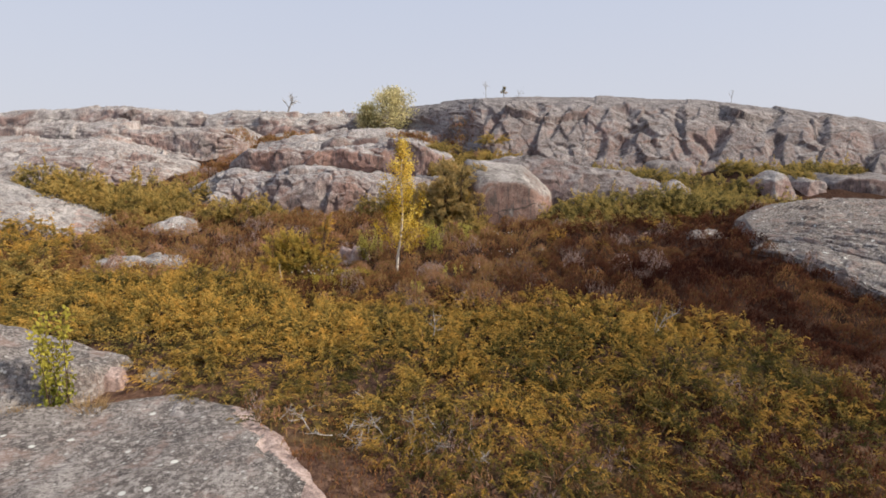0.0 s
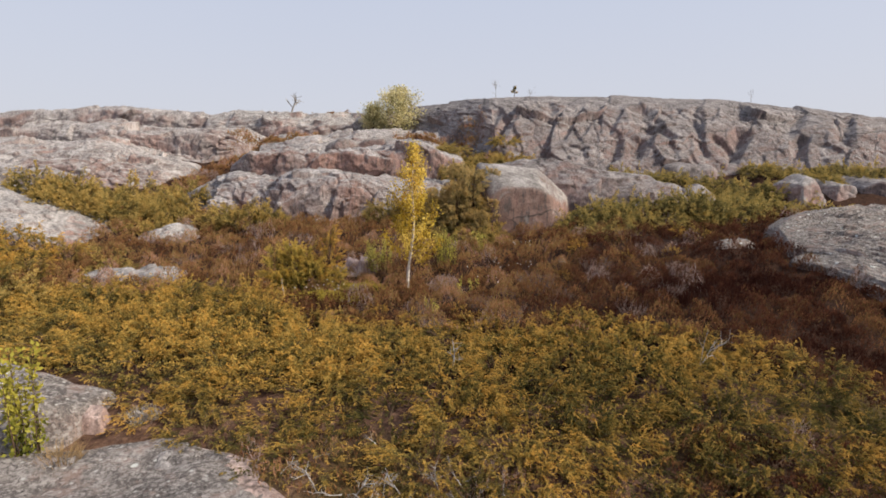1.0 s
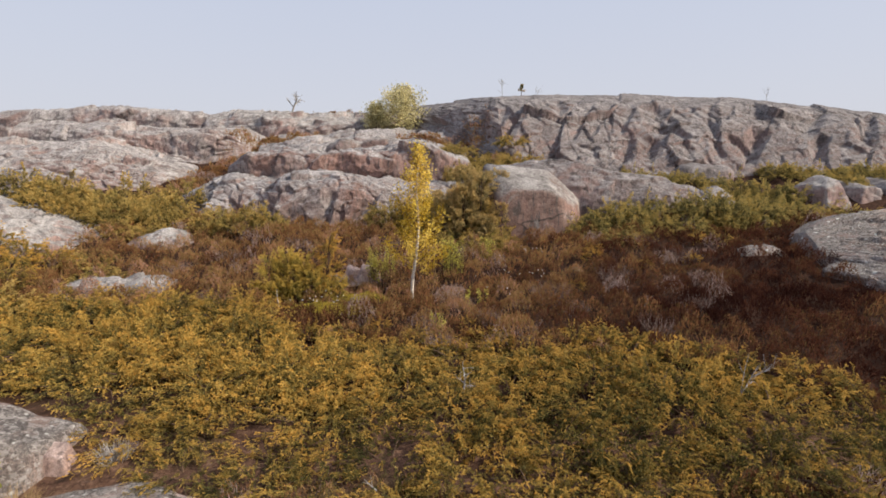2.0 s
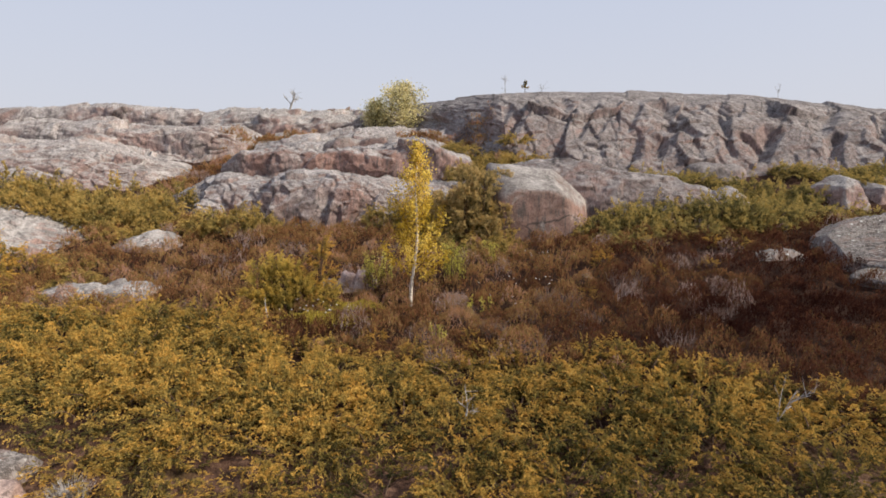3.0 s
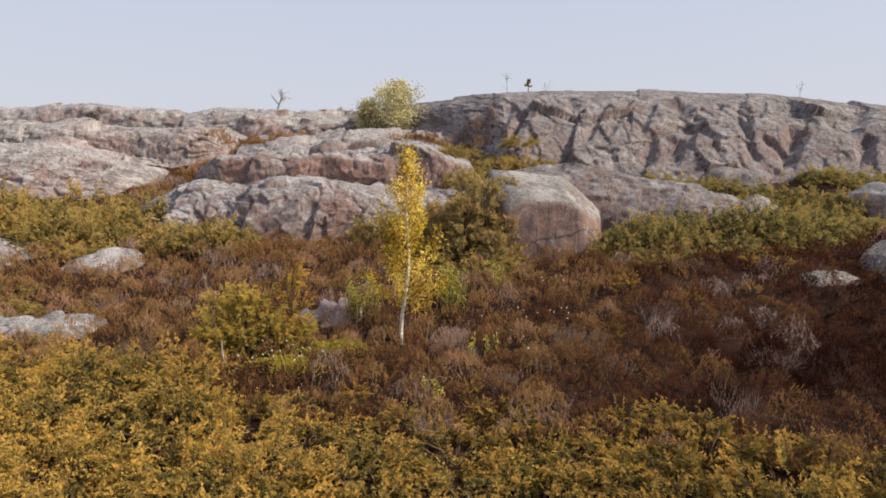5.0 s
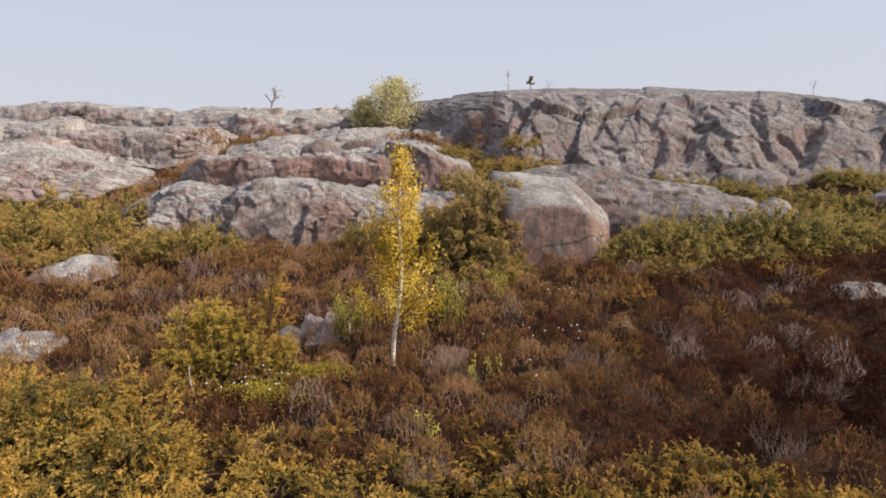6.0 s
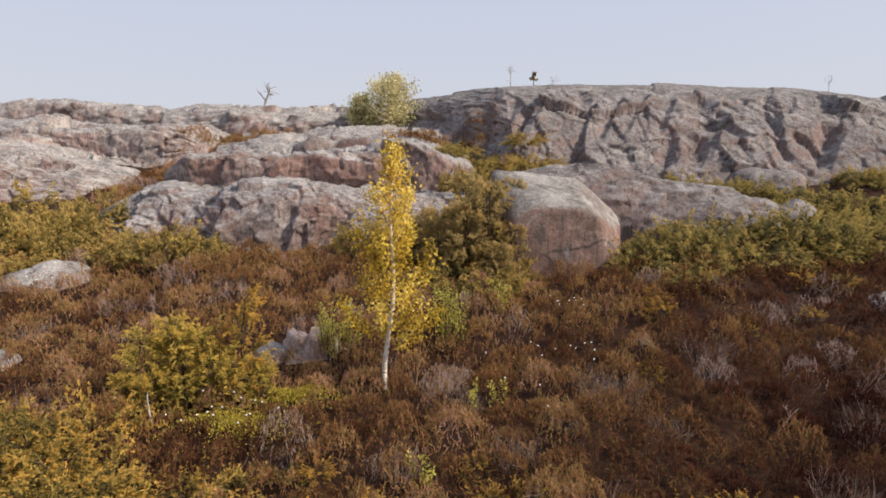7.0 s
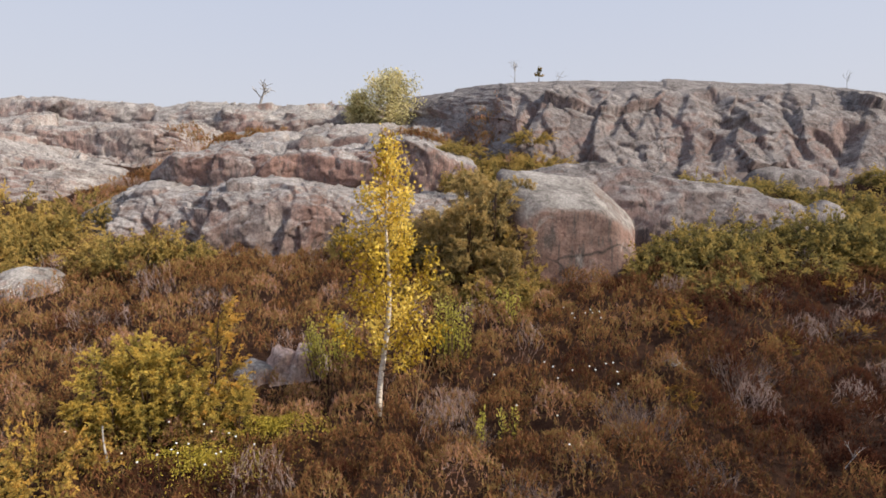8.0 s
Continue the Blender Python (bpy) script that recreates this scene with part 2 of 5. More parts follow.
def heath():
    n = Nodes("heather_sprigs", 0.8, 0.05)
    tone = n.math("ADD", n.attr("leaf_tone"), n.math("MULTIPLY", n.math("SUBTRACT", n.place.outputs["Random Per Island"], 0.5), 0.12))
    tone = n.math("ADD", tone, n.math("MULTIPLY", n.math("SUBTRACT", n.noise(3.2, 3), 0.5), 0.65))
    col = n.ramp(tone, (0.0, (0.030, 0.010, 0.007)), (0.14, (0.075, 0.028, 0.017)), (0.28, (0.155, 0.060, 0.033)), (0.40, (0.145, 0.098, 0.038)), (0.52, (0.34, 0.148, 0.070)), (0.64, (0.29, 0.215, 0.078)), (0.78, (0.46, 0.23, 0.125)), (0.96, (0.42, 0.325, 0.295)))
    n.colour(col)
    n.thin(col, 0.35)
    return n.mat


HEATH = heath()


def plain_wood(name, dark, light, scale=30):
    n = Nodes(name, 0.8, 0.2)
    n.colour(n.ramp(n.noise(scale, 5, 0.65), (0.3, dark), (0.7, light)))
    n.bump(n.noise(scale * 2, 4), 0.5, 0.004)
    return n.mat


def birch_bark():
    n = Nodes("white_birch_bark", 0.6, 0.3)
    stretch = n.tree.nodes.new("ShaderNodeMapping")
    stretch.inputs["Scale"].default_value = (6, 6, 40)
    n.link(n.place.outputs["Position"], stretch.inputs[0])
    band = n.tree.nodes.new("ShaderNodeTexNoise")
    n.link(stretch.outputs[0], band.inputs["Vector"])
    band.inputs["Detail"].default_value = 4
    n.colour(n.ramp(band.outputs["Fac"], (0.36, (0.10, 0.07, 0.05)), (0.44, (0.55, 0.46, 0.38)), (0.6, (0.74, 0.68, 0.60))))
    n.bump(band.outputs["Fac"], 0.4, 0.004)
    return n.mat


BARK = birch_bark()
TWIG = plain_wood("brown_twig", (0.05, 0.03, 0.02), (0.16, 0.10, 0.065))
DEAD = plain_wood("bleached_dead_wood", (0.20, 0.18, 0.165), (0.50, 0.47, 0.44))
DEAD_STEM = plain_wood("bleached_heather_stems", (0.13, 0.088, 0.075), (0.30, 0.225, 0.20))
PETAL = Nodes("white_seed_heads", 0.7).colour((0.78, 0.78, 0.74)).mat
STRAW = plain_wood("dry_grass", (0.17, 0.10, 0.04), (0.38, 0.26, 0.13))


# ---- shape helpers ----
def ground_height(x, y):
    """The height of the ground."""
    ys = (-60, 0, 3, 5, 7, 8.5, 10, 12, 14, 15.5, 17, 19, 21, 24, 28, 33, 60, 400, 3000)
    zs = (-1.5, -0.62, -0.58, -0.50, -0.34, -0.12, 0.0, 0.25, 0.52, 0.70, 1.12, 1.72, 2.5, 3.2, 3.8, 3.2, -3.0, -6.0, -40.0)
    x, y = np.broadcast_arrays(np.asarray(x, float), np.asarray(y, float))
    side = np.where(x > -0.8, 0.0070, 0.0018) * np.minimum(np.abs(x + 0.8), 7.0) ** 2 * np.clip((y - 4.0) / 5.0, 0, 1) * np.clip((17.5 - y) / 4.0, 0, 1)
    side = side + 0.40 * np.clip((x - 0.2) / 1.5, 0, 1) * np.clip((y - 15.3) / 1.2, 0, 1) + 0.55 * np.exp(-((x - 0.9) / 1.6) ** 2 - ((y - 18.0) / 1.3) ** 2)
    rough = 0.07 * flat_noise(x, y, 0.9, 3, 5) + 0.12 * flat_noise(x, y, 3.0, 2, 9)
    return np.interp(y, ys, zs) + side + rough * np.clip((80 - np.abs(y)) / 20, 0, 1)


def mesh_of(name, verts, faces, leaf_tone=None, smooth=False):
    me = bpy.data.meshes.new(name)
    verts, faces = np.asarray(verts, np.float32), np.asarray(faces, np.int32)
    k = faces.shape[1]
    me.vertices.add(len(verts))
    me.vertices.foreach_set("co", verts.ravel())
    me.loops.add(faces.size)
    me.loops.foreach_set("vertex_index", faces.ravel())
    me.polygons.add(len(faces))
    me.polygons.foreach_set("loop_start", np.arange(0, faces.size, k, dtype=np.int32))
    me.polygons.foreach_set("loop_total", np.full(len(faces), k, np.int32))
    if smooth:
        me.polygons.foreach_set("use_smooth", np.ones(len(faces), bool))
    if leaf_tone is not None:
        a = me.attributes.new("leaf_tone", "FLOAT", "POINT")
        a.data.foreach_set("value", np.asarray(leaf_tone, np.float32).ravel())
    me.update(calc_edges=True)
    return me


def thing(name, at, label, category, group=""):
    ob = new(name)
    ob.empty_display_size = 0.2
    ob.matrix_basis = at if isinstance(at, Matrix) else pose(*at)
    return tagged(ob, label, category, group)


def part(name, me, material, parent, label="", at=None):
    """Links a mesh as one object under a thing; at: its pose in the thing's own space."""
    ob = new(name, me)
    if not me.materials:
        me.materials.append(material)
    ob.parent = parent
    if at is not None:
        ob.matrix_basis = at
    return tagged(ob, label)


def tube(points, radii, sides=6):
    """Verts and quads of a tapered tube along points."""
    pts, out, quads = np.asarray(points, float), [], []
    for k, p in enumerate(pts):
        d = pts[min(k + 1, len(pts) - 1)] - pts[max(k - 1, 0)]
        d /= np.linalg.norm(d) + 1e-9
        a = np.cross(d, (0.3, 0.9, 0.1) if abs(d[2]) > 0.8 else (0, 0, 1))
        a /= np.linalg.norm(a)
        b = np.cross(d, a)
        for j in range(sides):
            w = 2 * math.pi * j / sides
            out.append(p + radii[k] * (math.cos(w) * a + math.sin(w) * b))
    for k in range(len(pts) - 1):
        for j in range(sides):
            quads.append((k * sides + j, k * sides + (j + 1) % sides, (k + 1) * sides + (j + 1) % sides, (k + 1) * sides + j))
    return out, quads


def tubes_mesh(name, lines, sides=5):
    verts, quads = [], []
    for pts, radii in lines:
        v, q = tube(pts, radii, sides)
        quads += [tuple(i + len(verts) for i in f) for f in q]
        verts += v
    return mesh_of(name, verts, quads, smooth=True)


def needles(base, way, length, width, rng):
    """One thin triangle at each base, along its way."""
    way = way / (np.linalg.norm(way, axis=1, keepdims=True) + 1e-9)
    side = np.cross(way, rng.normal(size=way.shape))
    side /= np.linalg.norm(side, axis=1, keepdims=True) + 1e-9
    width = np.broadcast_to(width, (len(base),))[:, None]
    length = np.broadcast_to(length, (len(base),))[:, None]
    v = np.stack([base - side * width / 2, base + side * width / 2, base + way * length], 1).reshape(-1, 3)
    return v, np.arange(len(v)).reshape(-1, 3)


def leaves(base, way, length, width, rng):
    """One folded, pointed leaf at each base: two triangles."""
    way = way / (np.linalg.norm(way, axis=1, keepdims=True) + 1e-9)
    side = np.cross(way, rng.normal(size=way.shape))
    side /= np.linalg.norm(side, axis=1, keepdims=True) + 1e-9
    up = np.cross(side, way)
    length = np.broadcast_to(length, (len(base),))[:, None]
    width = np.broadcast_to(width, (len(base),))[:, None]
    mid = base + way * length * 0.45
    v = np.stack([base, mid + side * width / 2 + up * width * 0.15, base + way * length, mid - side * width / 2 + up * width * 0.15], 1).reshape(-1, 3)
    n = np.arange(len(base))[:, None] * 4
    return v, np.concatenate([n + (0, 1, 2), n + (0, 2, 3)], 0)


def ball_dirs(detail):
    bm = bmesh.new()
    bmesh.ops.create_icosphere(bm, subdivisions=detail, radius=1)
    v = np.array([p.co[:] for p in bm.verts])
    f = np.array([[p.index for p in q.verts] for q in bm.faces])
    bm.free()
    return v / np.linalg.norm(v, axis=1, keepdims=True), f


BALL = {k: ball_dirs(k) for k in (3, 4, 5, 6)}


def rock_mesh(name, size, seed, detail=4, power=14.0, cuts=9, rough=0.10):
    """A weathered block of the given size: a many-sided body with worn edges, joints and hollows."""
    rng = np.random.default_rng(seed)
    d, f = BALL[detail]
    n = np.concatenate([np.eye(3), -np.eye(3), rng.normal(size=(cuts, 3))])
    n[:6] += rng.normal(scale=0.17, size=(6, 3))
    n /= np.linalg.norm(n, axis=1, keepdims=True)
    h = np.concatenate([np.ones(6), rng.uniform(0.92, 1.25, cuts)])
    r = (np.maximum(d @ n.T / h, 0) ** power).sum(1) ** (-1 / power)
    v = d * r[:, None] * np.asarray(size) / 2
    q = v + seed * 3.7
    s = min(1.0, min(size))
    push = rough * s * (0.9 * fbm(q / 0.9, 3, seed) + 0.5 * fbm(q / 0.25, 3, seed + 3))
    split = np.abs(fbm(q * np.array((0.6, 0.6, 0.35)), 2, seed + 7))
    push -= 0.10 * s * np.clip(1 - split / 0.05, 0, 1)
    step = fbm(q / 1.1, 2, seed + 11) * 2.2
    sharp = np.floor(step) + np.clip((step - np.floor(step)) * 5, 0, 1)
    push += rough * 0.5 * s * sharp
    v = v + d * push[:, None]
    return mesh_of(name, v, f, smooth=True)


def facets(x, y, sx, sy, seed, offset, slope, bias=0.0):
    """Broken ground: cells of sx by sy metres, each a tilted plane at its own height; also the distance to the nearest joint."""
    u, w = x / sx, y / sy
    iu, iw = np.floor(u).astype(np.int64), np.floor(w).astype(np.int64)
    best, second, z = np.full(x.shape, 9.0), np.full(x.shape, 9.0), np.zeros(x.shape)
    cell = np.zeros(x.shape, np.int64)

    def rnd(a, b, k):
        h = (a * 374761393 + b * 668265263 + (seed * 31 + k) * 974711) & 0x7FFFFFFF
        h = ((h ^ (h >> 13)) * 1274126177) & 0x7FFFFFFF
        return ((h ^ (h >> 16)) & 0xFFFF) / 65535.0

    for a in (-1, 0, 1):
        for b in (-1, 0, 1):
            ca, cb = iu + a, iw + b
            du, dw = u - ca - 0.15 - 0.7 * rnd(ca, cb, 1), w - cb - 0.15 - 0.7 * rnd(ca, cb, 2)
            dist = np.hypot(du, dw)
            here = offset * (2 * rnd(ca, cb, 3) - 1) + ((slope * (2 * rnd(ca, cb, 4) - 1) + bias) * du * sx + slope * (2 * rnd(ca, cb, 5) - 1) * dw * sy)
            nearer = dist < best
            second = np.where(nearer, best, np.minimum(second, dist))
            z, best = np.where(nearer, here, z), np.where(nearer, dist, best)
            cell = np.where(nearer, ca * 10007 + cb, cell)
    return z, second - best, cell


# ---- ground ----
def build_ground():
    fine_x, fine_y = np.arange(-15, 15.01, 0.14), np.arange(1.5, 27.01, 0.14)
    far = np.array([1, 2.5, 5, 9, 15, 25, 45, 90, 200, 500, 1200, 2800.0])
    xs = np.concatenate([-15 - far[::-1], fine_x, 15 + far])
    ys = np.concatenate([1.5 - far[::-1], fine_y, 27 + far])
    gx, gy = np.meshgrid(xs, ys)
    gz = ground_height(gx, gy)
    n = len(xs)
    i = (np.arange(len(ys) - 1)[:, None] * n + np.arange(n - 1)[None]).ravel()
    me = mesh_of("ground", np.stack([gx.ravel(), gy.ravel(), gz.ravel()], 1), np.stack([i, i + 1, i + n + 1, i + n], 1), smooth=True)
    me.materials.append(SOIL)
    tagged(new("ground", me), "brown heath ground with litter and bare rock", "ground", kind="structure")


build_ground()

# ---- rock ----
FOOT = []        # plan of the rocks: x, y, half width, half depth


def block(parent, x, y, w, d, z0, z1, yaw=0.0, lean=0.0, back=0.0, detail=5, power=14.0, rough=0.10, mat=None, name="rock_block", seed=None, cuts=8):
    """One block whose front stands at y; z0 to z1 is what shows of it."""
    seed = seed or len(FOOT) + 3
    deep = 0.5
    me = rock_mesh(name, (w, d, z1 - z0 + deep), seed, detail, power, cuts, rough)
    place = pose(x, y + d / 2, (z0 + z1 - deep) / 2, back, lean, yaw)
    FOOT.append((x, y + d / 2, w / 2, d / 2, z1))
    if parent is None:
        me.materials.append(mat or ROCK)
        ob = new(name, me)
        ob.matrix_basis = place
        return ob
    return part(name, me, mat or ROCK, parent, at=parent.matrix_basis.inverted() @ place)


# ---- bedrock hills ----
def smooth(t):
    t = np.clip(t, 0, 1)
    return t * t * (3 - 2 * t)


def spaced(*runs):
    return np.unique(np.concatenate([np.arange(a, b, c) for a, b, c in runs]).round(4))


def fracture(u, w, seed, cells, amp, lean=0.35, bias=0.0, tilt=0.2):
    """How far the rock's broken faces stand out: tilted planes of three sizes between leaning joints; also each spot's block."""
    bend = 0.10 * flat_noise(u, w, 0.9, 2, seed)
    a, ja, _ = facets(u - lean * w + bend, w + bend, cells[0], cells[1], seed, amp, tilt, bias)
    _, _, ids = facets(u - lean * w, w, cells[0] * 1.5, cells[1] * 1.5, seed + 1, 0.0, 0.0)
    b, jb, _ = facets(u + 0.5 * lean * w, w - 0.3 * u + bend, cells[0] * 0.42, cells[1] * 0.40, seed + 5, amp * 0.30, tilt * 0.75, bias)
    c, jc, _ = facets(u - lean * w, w + 0.2 * u, 0.36, 0.27, seed + 9, 0.012, 0.19)
    d, _, _ = facets(u, w, 0.13, 0.10, seed + 12, 0.004, 0.15)
    open_joint = smooth(0.15 + 1.5 * flat_noise(u, w, 1.5, 2, seed + 2))
    push = a + b + c + d - (0.10 * np.clip(1 - ja / 0.028, 0, 1) + 0.06 * np.clip(1 - jb / 0.05, 0, 1)) * open_joint - 0.02 * np.clip(1 - jc / 0.1, 0, 1) * (1 - open_joint)
    return push + 0.008 * flat_noise(u, w, 0.22, 3, seed + 4), ids


def cleft(push, u, w, row, seed):
    """Cuts a recess whose wall runs from one spot to the other: its lower side lies to the left of the line."""
    x1, s1, x2, s2, deep, wall, wide = row
    long = math.hypot(x2 - x1, s2 - s1)
    dx, ds = (x2 - x1) / long, (s2 - s1) / long
    ox, os = u - x1 + 0.035 * flat_noise(u, w, 0.35, 2, seed), w - s1
    along, off = (ox * dx + os * ds) / long, ox * ds - os * dx
    return push - deep * np.clip(off / wall + 0.5, 0, 1) * np.clip(1 - off / wide, 0, 1) * smooth((along + 0.12) / 0.24) * smooth((1.12 - along) / 0.24)


SOLID = []       # verts and quads of the bedrock, to set things on


def normals_of(p):
    a, b = np.gradient(p, axis=1), np.gradient(p, axis=0)
    n = np.cross(a, b)
    n /= np.linalg.norm(n, axis=2, keepdims=True) + 1e-9
    return np.where(n[..., 1:2] * 0.4 - n[..., 2:3] > 0, -n, n)


def rock_blocks(name, at, label, p, ids, mat, category="rock outcrop", soft=False):
    """One mass of rock from a grid of points; the blocks between its joints are its parts."""
    rows, n = p.shape[:2]
    q = p.reshape(-1, 3)
    i = (np.arange(rows - 1)[:, None] * n + np.arange(n - 1)[None]).ravel()
    quads, owner = np.stack([i, i + 1, i + n + 1, i + n], 1), ids.ravel()[i]
    SOLID.append((q, quads))
    top = thing(name, at, label, category)
    for k in np.unique(owner):
        used, local = np.unique(quads[owner == k], return_inverse=True)
        part("rock_block", mesh_of("rock_block", q[used] - np.asarray(at, float), local.reshape(-1, 4), smooth=soft), mat, top)
    return top


def rock_mass(name, at, label, stations, back, rise, seed, mat, cells=(1.5, 1.1), amp=0.10, lean=0.3, bias=0.0, step=0.042, boxy=2.5, clefts=(), category="rock outcrop", tilt=0.2, soft=False):
    """A mass of rock along stations of foot x, y, z and crest x, y, z: a face that rounds off into a top, which runs back and goes down."""
    st = np.array(stations, float)
    mid = (st[:, :3] + st[:, 3:6]) / 2
    key = np.concatenate([[0], np.cumsum(np.linalg.norm(np.diff(mid[:, :2], axis=0), axis=1))])
    u = np.linspace(0, key[-1], max(8, int(key[-1] / step)))
    line = np.stack([np.interp(u, key, st[:, k]) for k in range(6)], 1)
    for k in range(6):
        pad = np.pad(line[:, k], 4, mode="edge")
        line[:, k] = np.convolve(pad, np.ones(9) / 9, "valid")
    foot, crest = line[:, :3], line[:, 3:6]
    e = boxy if np.isscalar(boxy) else np.interp(u, key, boxy)
    tall = float(np.linalg.norm(st[:, 3:6] - st[:, :3], axis=1).max())
    a = np.linspace(0, math.pi / 2, max(8, int(1.25 * tall / step)))[:, None]
    r = (np.cos(a) ** e + np.sin(a) ** e) ** (-1 / e)
    h, v = 1 - r * np.cos(a), r * np.sin(a)
    face = np.empty((len(a), len(u), 3))
    face[..., :2] = foot[None, :, :2] + (crest - foot)[None, :, :2] * h[..., None] * np.ones((1, len(u), 1))
    face[..., 2] = foot[None, :, 2] + (crest - foot)[None, :, 2] * v
    q = spaced((step, back, step * 1.3))
    roof = crest[None] + np.stack([np.zeros_like(q), q, rise * q], 1)[:, None]
    p = np.concatenate([face, roof])
    w = np.concatenate([a[:, 0] * tall * 0.8, tall * 1.25 + q])[:, None] * np.ones((1, len(u)))
    gu = u[None] * np.ones((len(w), 1)) + st[0, 3]
    push, ids = fracture(gu + seed, w, seed, cells, amp * 0.6, lean, bias, tilt * 0.65)
    for row in clefts:
        push = cleft(push, gu, w, row, seed)
    ends = smooth(np.minimum(u, u[-1] - u) / min(1.0, u[-1] * 0.3))
    p = p + normals_of(p) * (push * (0.15 + 0.85 * ends))[..., None]
    skirt = p[:1] - (0, 0, 0.6)
    drop = p[-1:] + (0, 0.5, -1.6)
    p, ids = np.concatenate([skirt, p, drop]), np.concatenate([ids[:1], ids, ids[-1:]])
    p = np.concatenate([p[:, :1] - (0.15, 0, 0.7), p, p[:, -1:] + (0.15, 0, -0.7)], 1)
    ids = np.concatenate([ids[:, :1], ids, ids[:, -1:]], 1)
    return rock_blocks(name, at, label, p, ids, mat, category, soft)


RIDGE_Y = (17.2, 17.7, 18.5, 19.3, 20.4, 22.0, 24.0, 28.0, 34.0)
RIDGE_SHARE = (-0.6, 0.0, 0.30, 0.60, 0.82, 1.0, 0.98, 0.4, -2.0)


def ridge_base(x, q):
    """The ridge before it broke: its height at q metres back from the front line."""
    back = np.maximum(0, 1.4 - x) * 1.5
    foot = 1.65 + 0.13 * back
    return foot + (4.72 - 0.006 * (x - 5) ** 2 + 0.07 * back - foot) * np.interp(q, RIDGE_Y, RIDGE_SHARE), back


# clefts of the ridge: from and to (x, way up the slope), depth, thickness of the wall, width of the recess
RIDGE_CLEFTS = ((3.55, 6.0, 3.75, 4.6, 0.26, 0.25, 0.7), (4.67, 5.43, 3.73, 3.57, 0.20, 0.14, 0.5), (7.0, 5.4, 6.95, 3.9, 0.46, 0.50, 0.9), (7.1, 4.2, 7.45, 3.6, 0.28, 0.16, 0.5),
                (8.9, 5.8, 8.8, 5.0, 0.16, 0.2, 0.4), (8.45, 4.77, 8.35, 2.84, 0.20, 0.09, 0.4), (10.08, 3.99, 9.23, 2.69, 0.38, 0.24, 0.6), (6.39, 3.57, 6.07, 2.72, 0.24, 0.2, 0.5),
                (5.72, 3.66, 5.25, 2.54, 0.24, 0.2, 0.5), (12.59, 5.43, 11.3, 3.9, 0.32, 0.35, 0.7), (11.96, 3.84, 11.35, 2.78, 0.32, 0.2, 0.5), (1.74, 5.57, 1.15, 3.49, 0.32, 0.3, 0.5),
                (2.2, 4.77, 1.63, 3.51, 0.26, 0.28, 0.5), (1.07, 5.04, 0.82, 3.43, 0.26, 0.2, 0.5))
RIDGE_CRACKS = ((6.04, 5.24, 5.36, 3.87, 0.14, 0.14, 0.5), (5.45, 5.62, 4.37, 3.78, 0.13, 0.12, 0.5), (8.8, 3.85, 9.45, 3.35, 0.22, 0.12, 0.4), (14.0, 5.2, 13.2, 3.5, 0.32, 0.3, 0.6), (3.83, 3.36, 4.52, 3.23, 0.12, 0.06, 0.25))


def build_ridge():
    """The long ridge that closes the heath: its faces stand in and out of the slope."""
    ys = np.array(RIDGE_Y)
    run = np.concatenate([[0], np.cumsum(np.hypot(np.diff(ys), 3.05 * np.diff(RIDGE_SHARE)))])
    s_all = spaced((1.4, 7.0, 0.035), (7.0, 12, 0.15), (12, run[-1], 0.6))
    xs = spaced((-3, 14.6, 0.038), (14.6, 26, 0.25))
    gx, gs = np.meshgrid(xs, s_all)
    kernel = np.exp(-np.linspace(-2, 2, 25) ** 2)
    curve = np.convolve(np.pad(np.interp(s_all, run, ys), 12, mode="edge"), kernel / kernel.sum(), "valid")
    q = curve[:, None] * np.ones_like(gx)
    z, back = ridge_base(gx, q)
    p = np.stack([gx, q + back, z], 2)
    push, ids = fracture(gx, gs, 11, (1.7, 2.6), 0.04, 0.42, -0.06, 0.15)
    for row in RIDGE_CLEFTS + RIDGE_CRACKS:
        push = cleft(push, gx, gs, row, 19)
    p = p + normals_of(p) * (push * np.interp(gs, (0, 2.0, 5.0, 6.6, 8), (0.6, 1.0, 0.9, 0.35, 0.1)))[..., None]
    rock_blocks("rock_ridge", (7, 19, 1.5), "long fractured granite ridge with dark clefts", p, ids, ROCK_RIDGE)


build_ridge()
# stations: foot x, y, z, crest x, y, z
rock_mass("rock_hillside", (-12, 18.5, 1.4), "broad pale granite slab sloping above the junipers", (
    (-15.5, 17.0, 1.1, -15.5, 19.5, 2.95), (-12.7, 17.4, 1.5, -13.0, 19.3, 2.85), (-11.5, 17.5, 1.2, -12.2, 19.2, 2.92), (-10.4, 17.6, 1.2, -11.0, 19.2, 2.55),
    (-9.3, 17.8, 1.1, -10.2, 19.2, 2.37), (-8.9, 18.3, 1.2, -9.3, 19.2, 2.10), (-8.6, 19.0, 1.5, -8.75, 19.3, 1.85)), 1.8, 0.05, 21, ROCK, (2.2, 1.0), 0.09, 0.5, boxy=1.7, tilt=0.14)
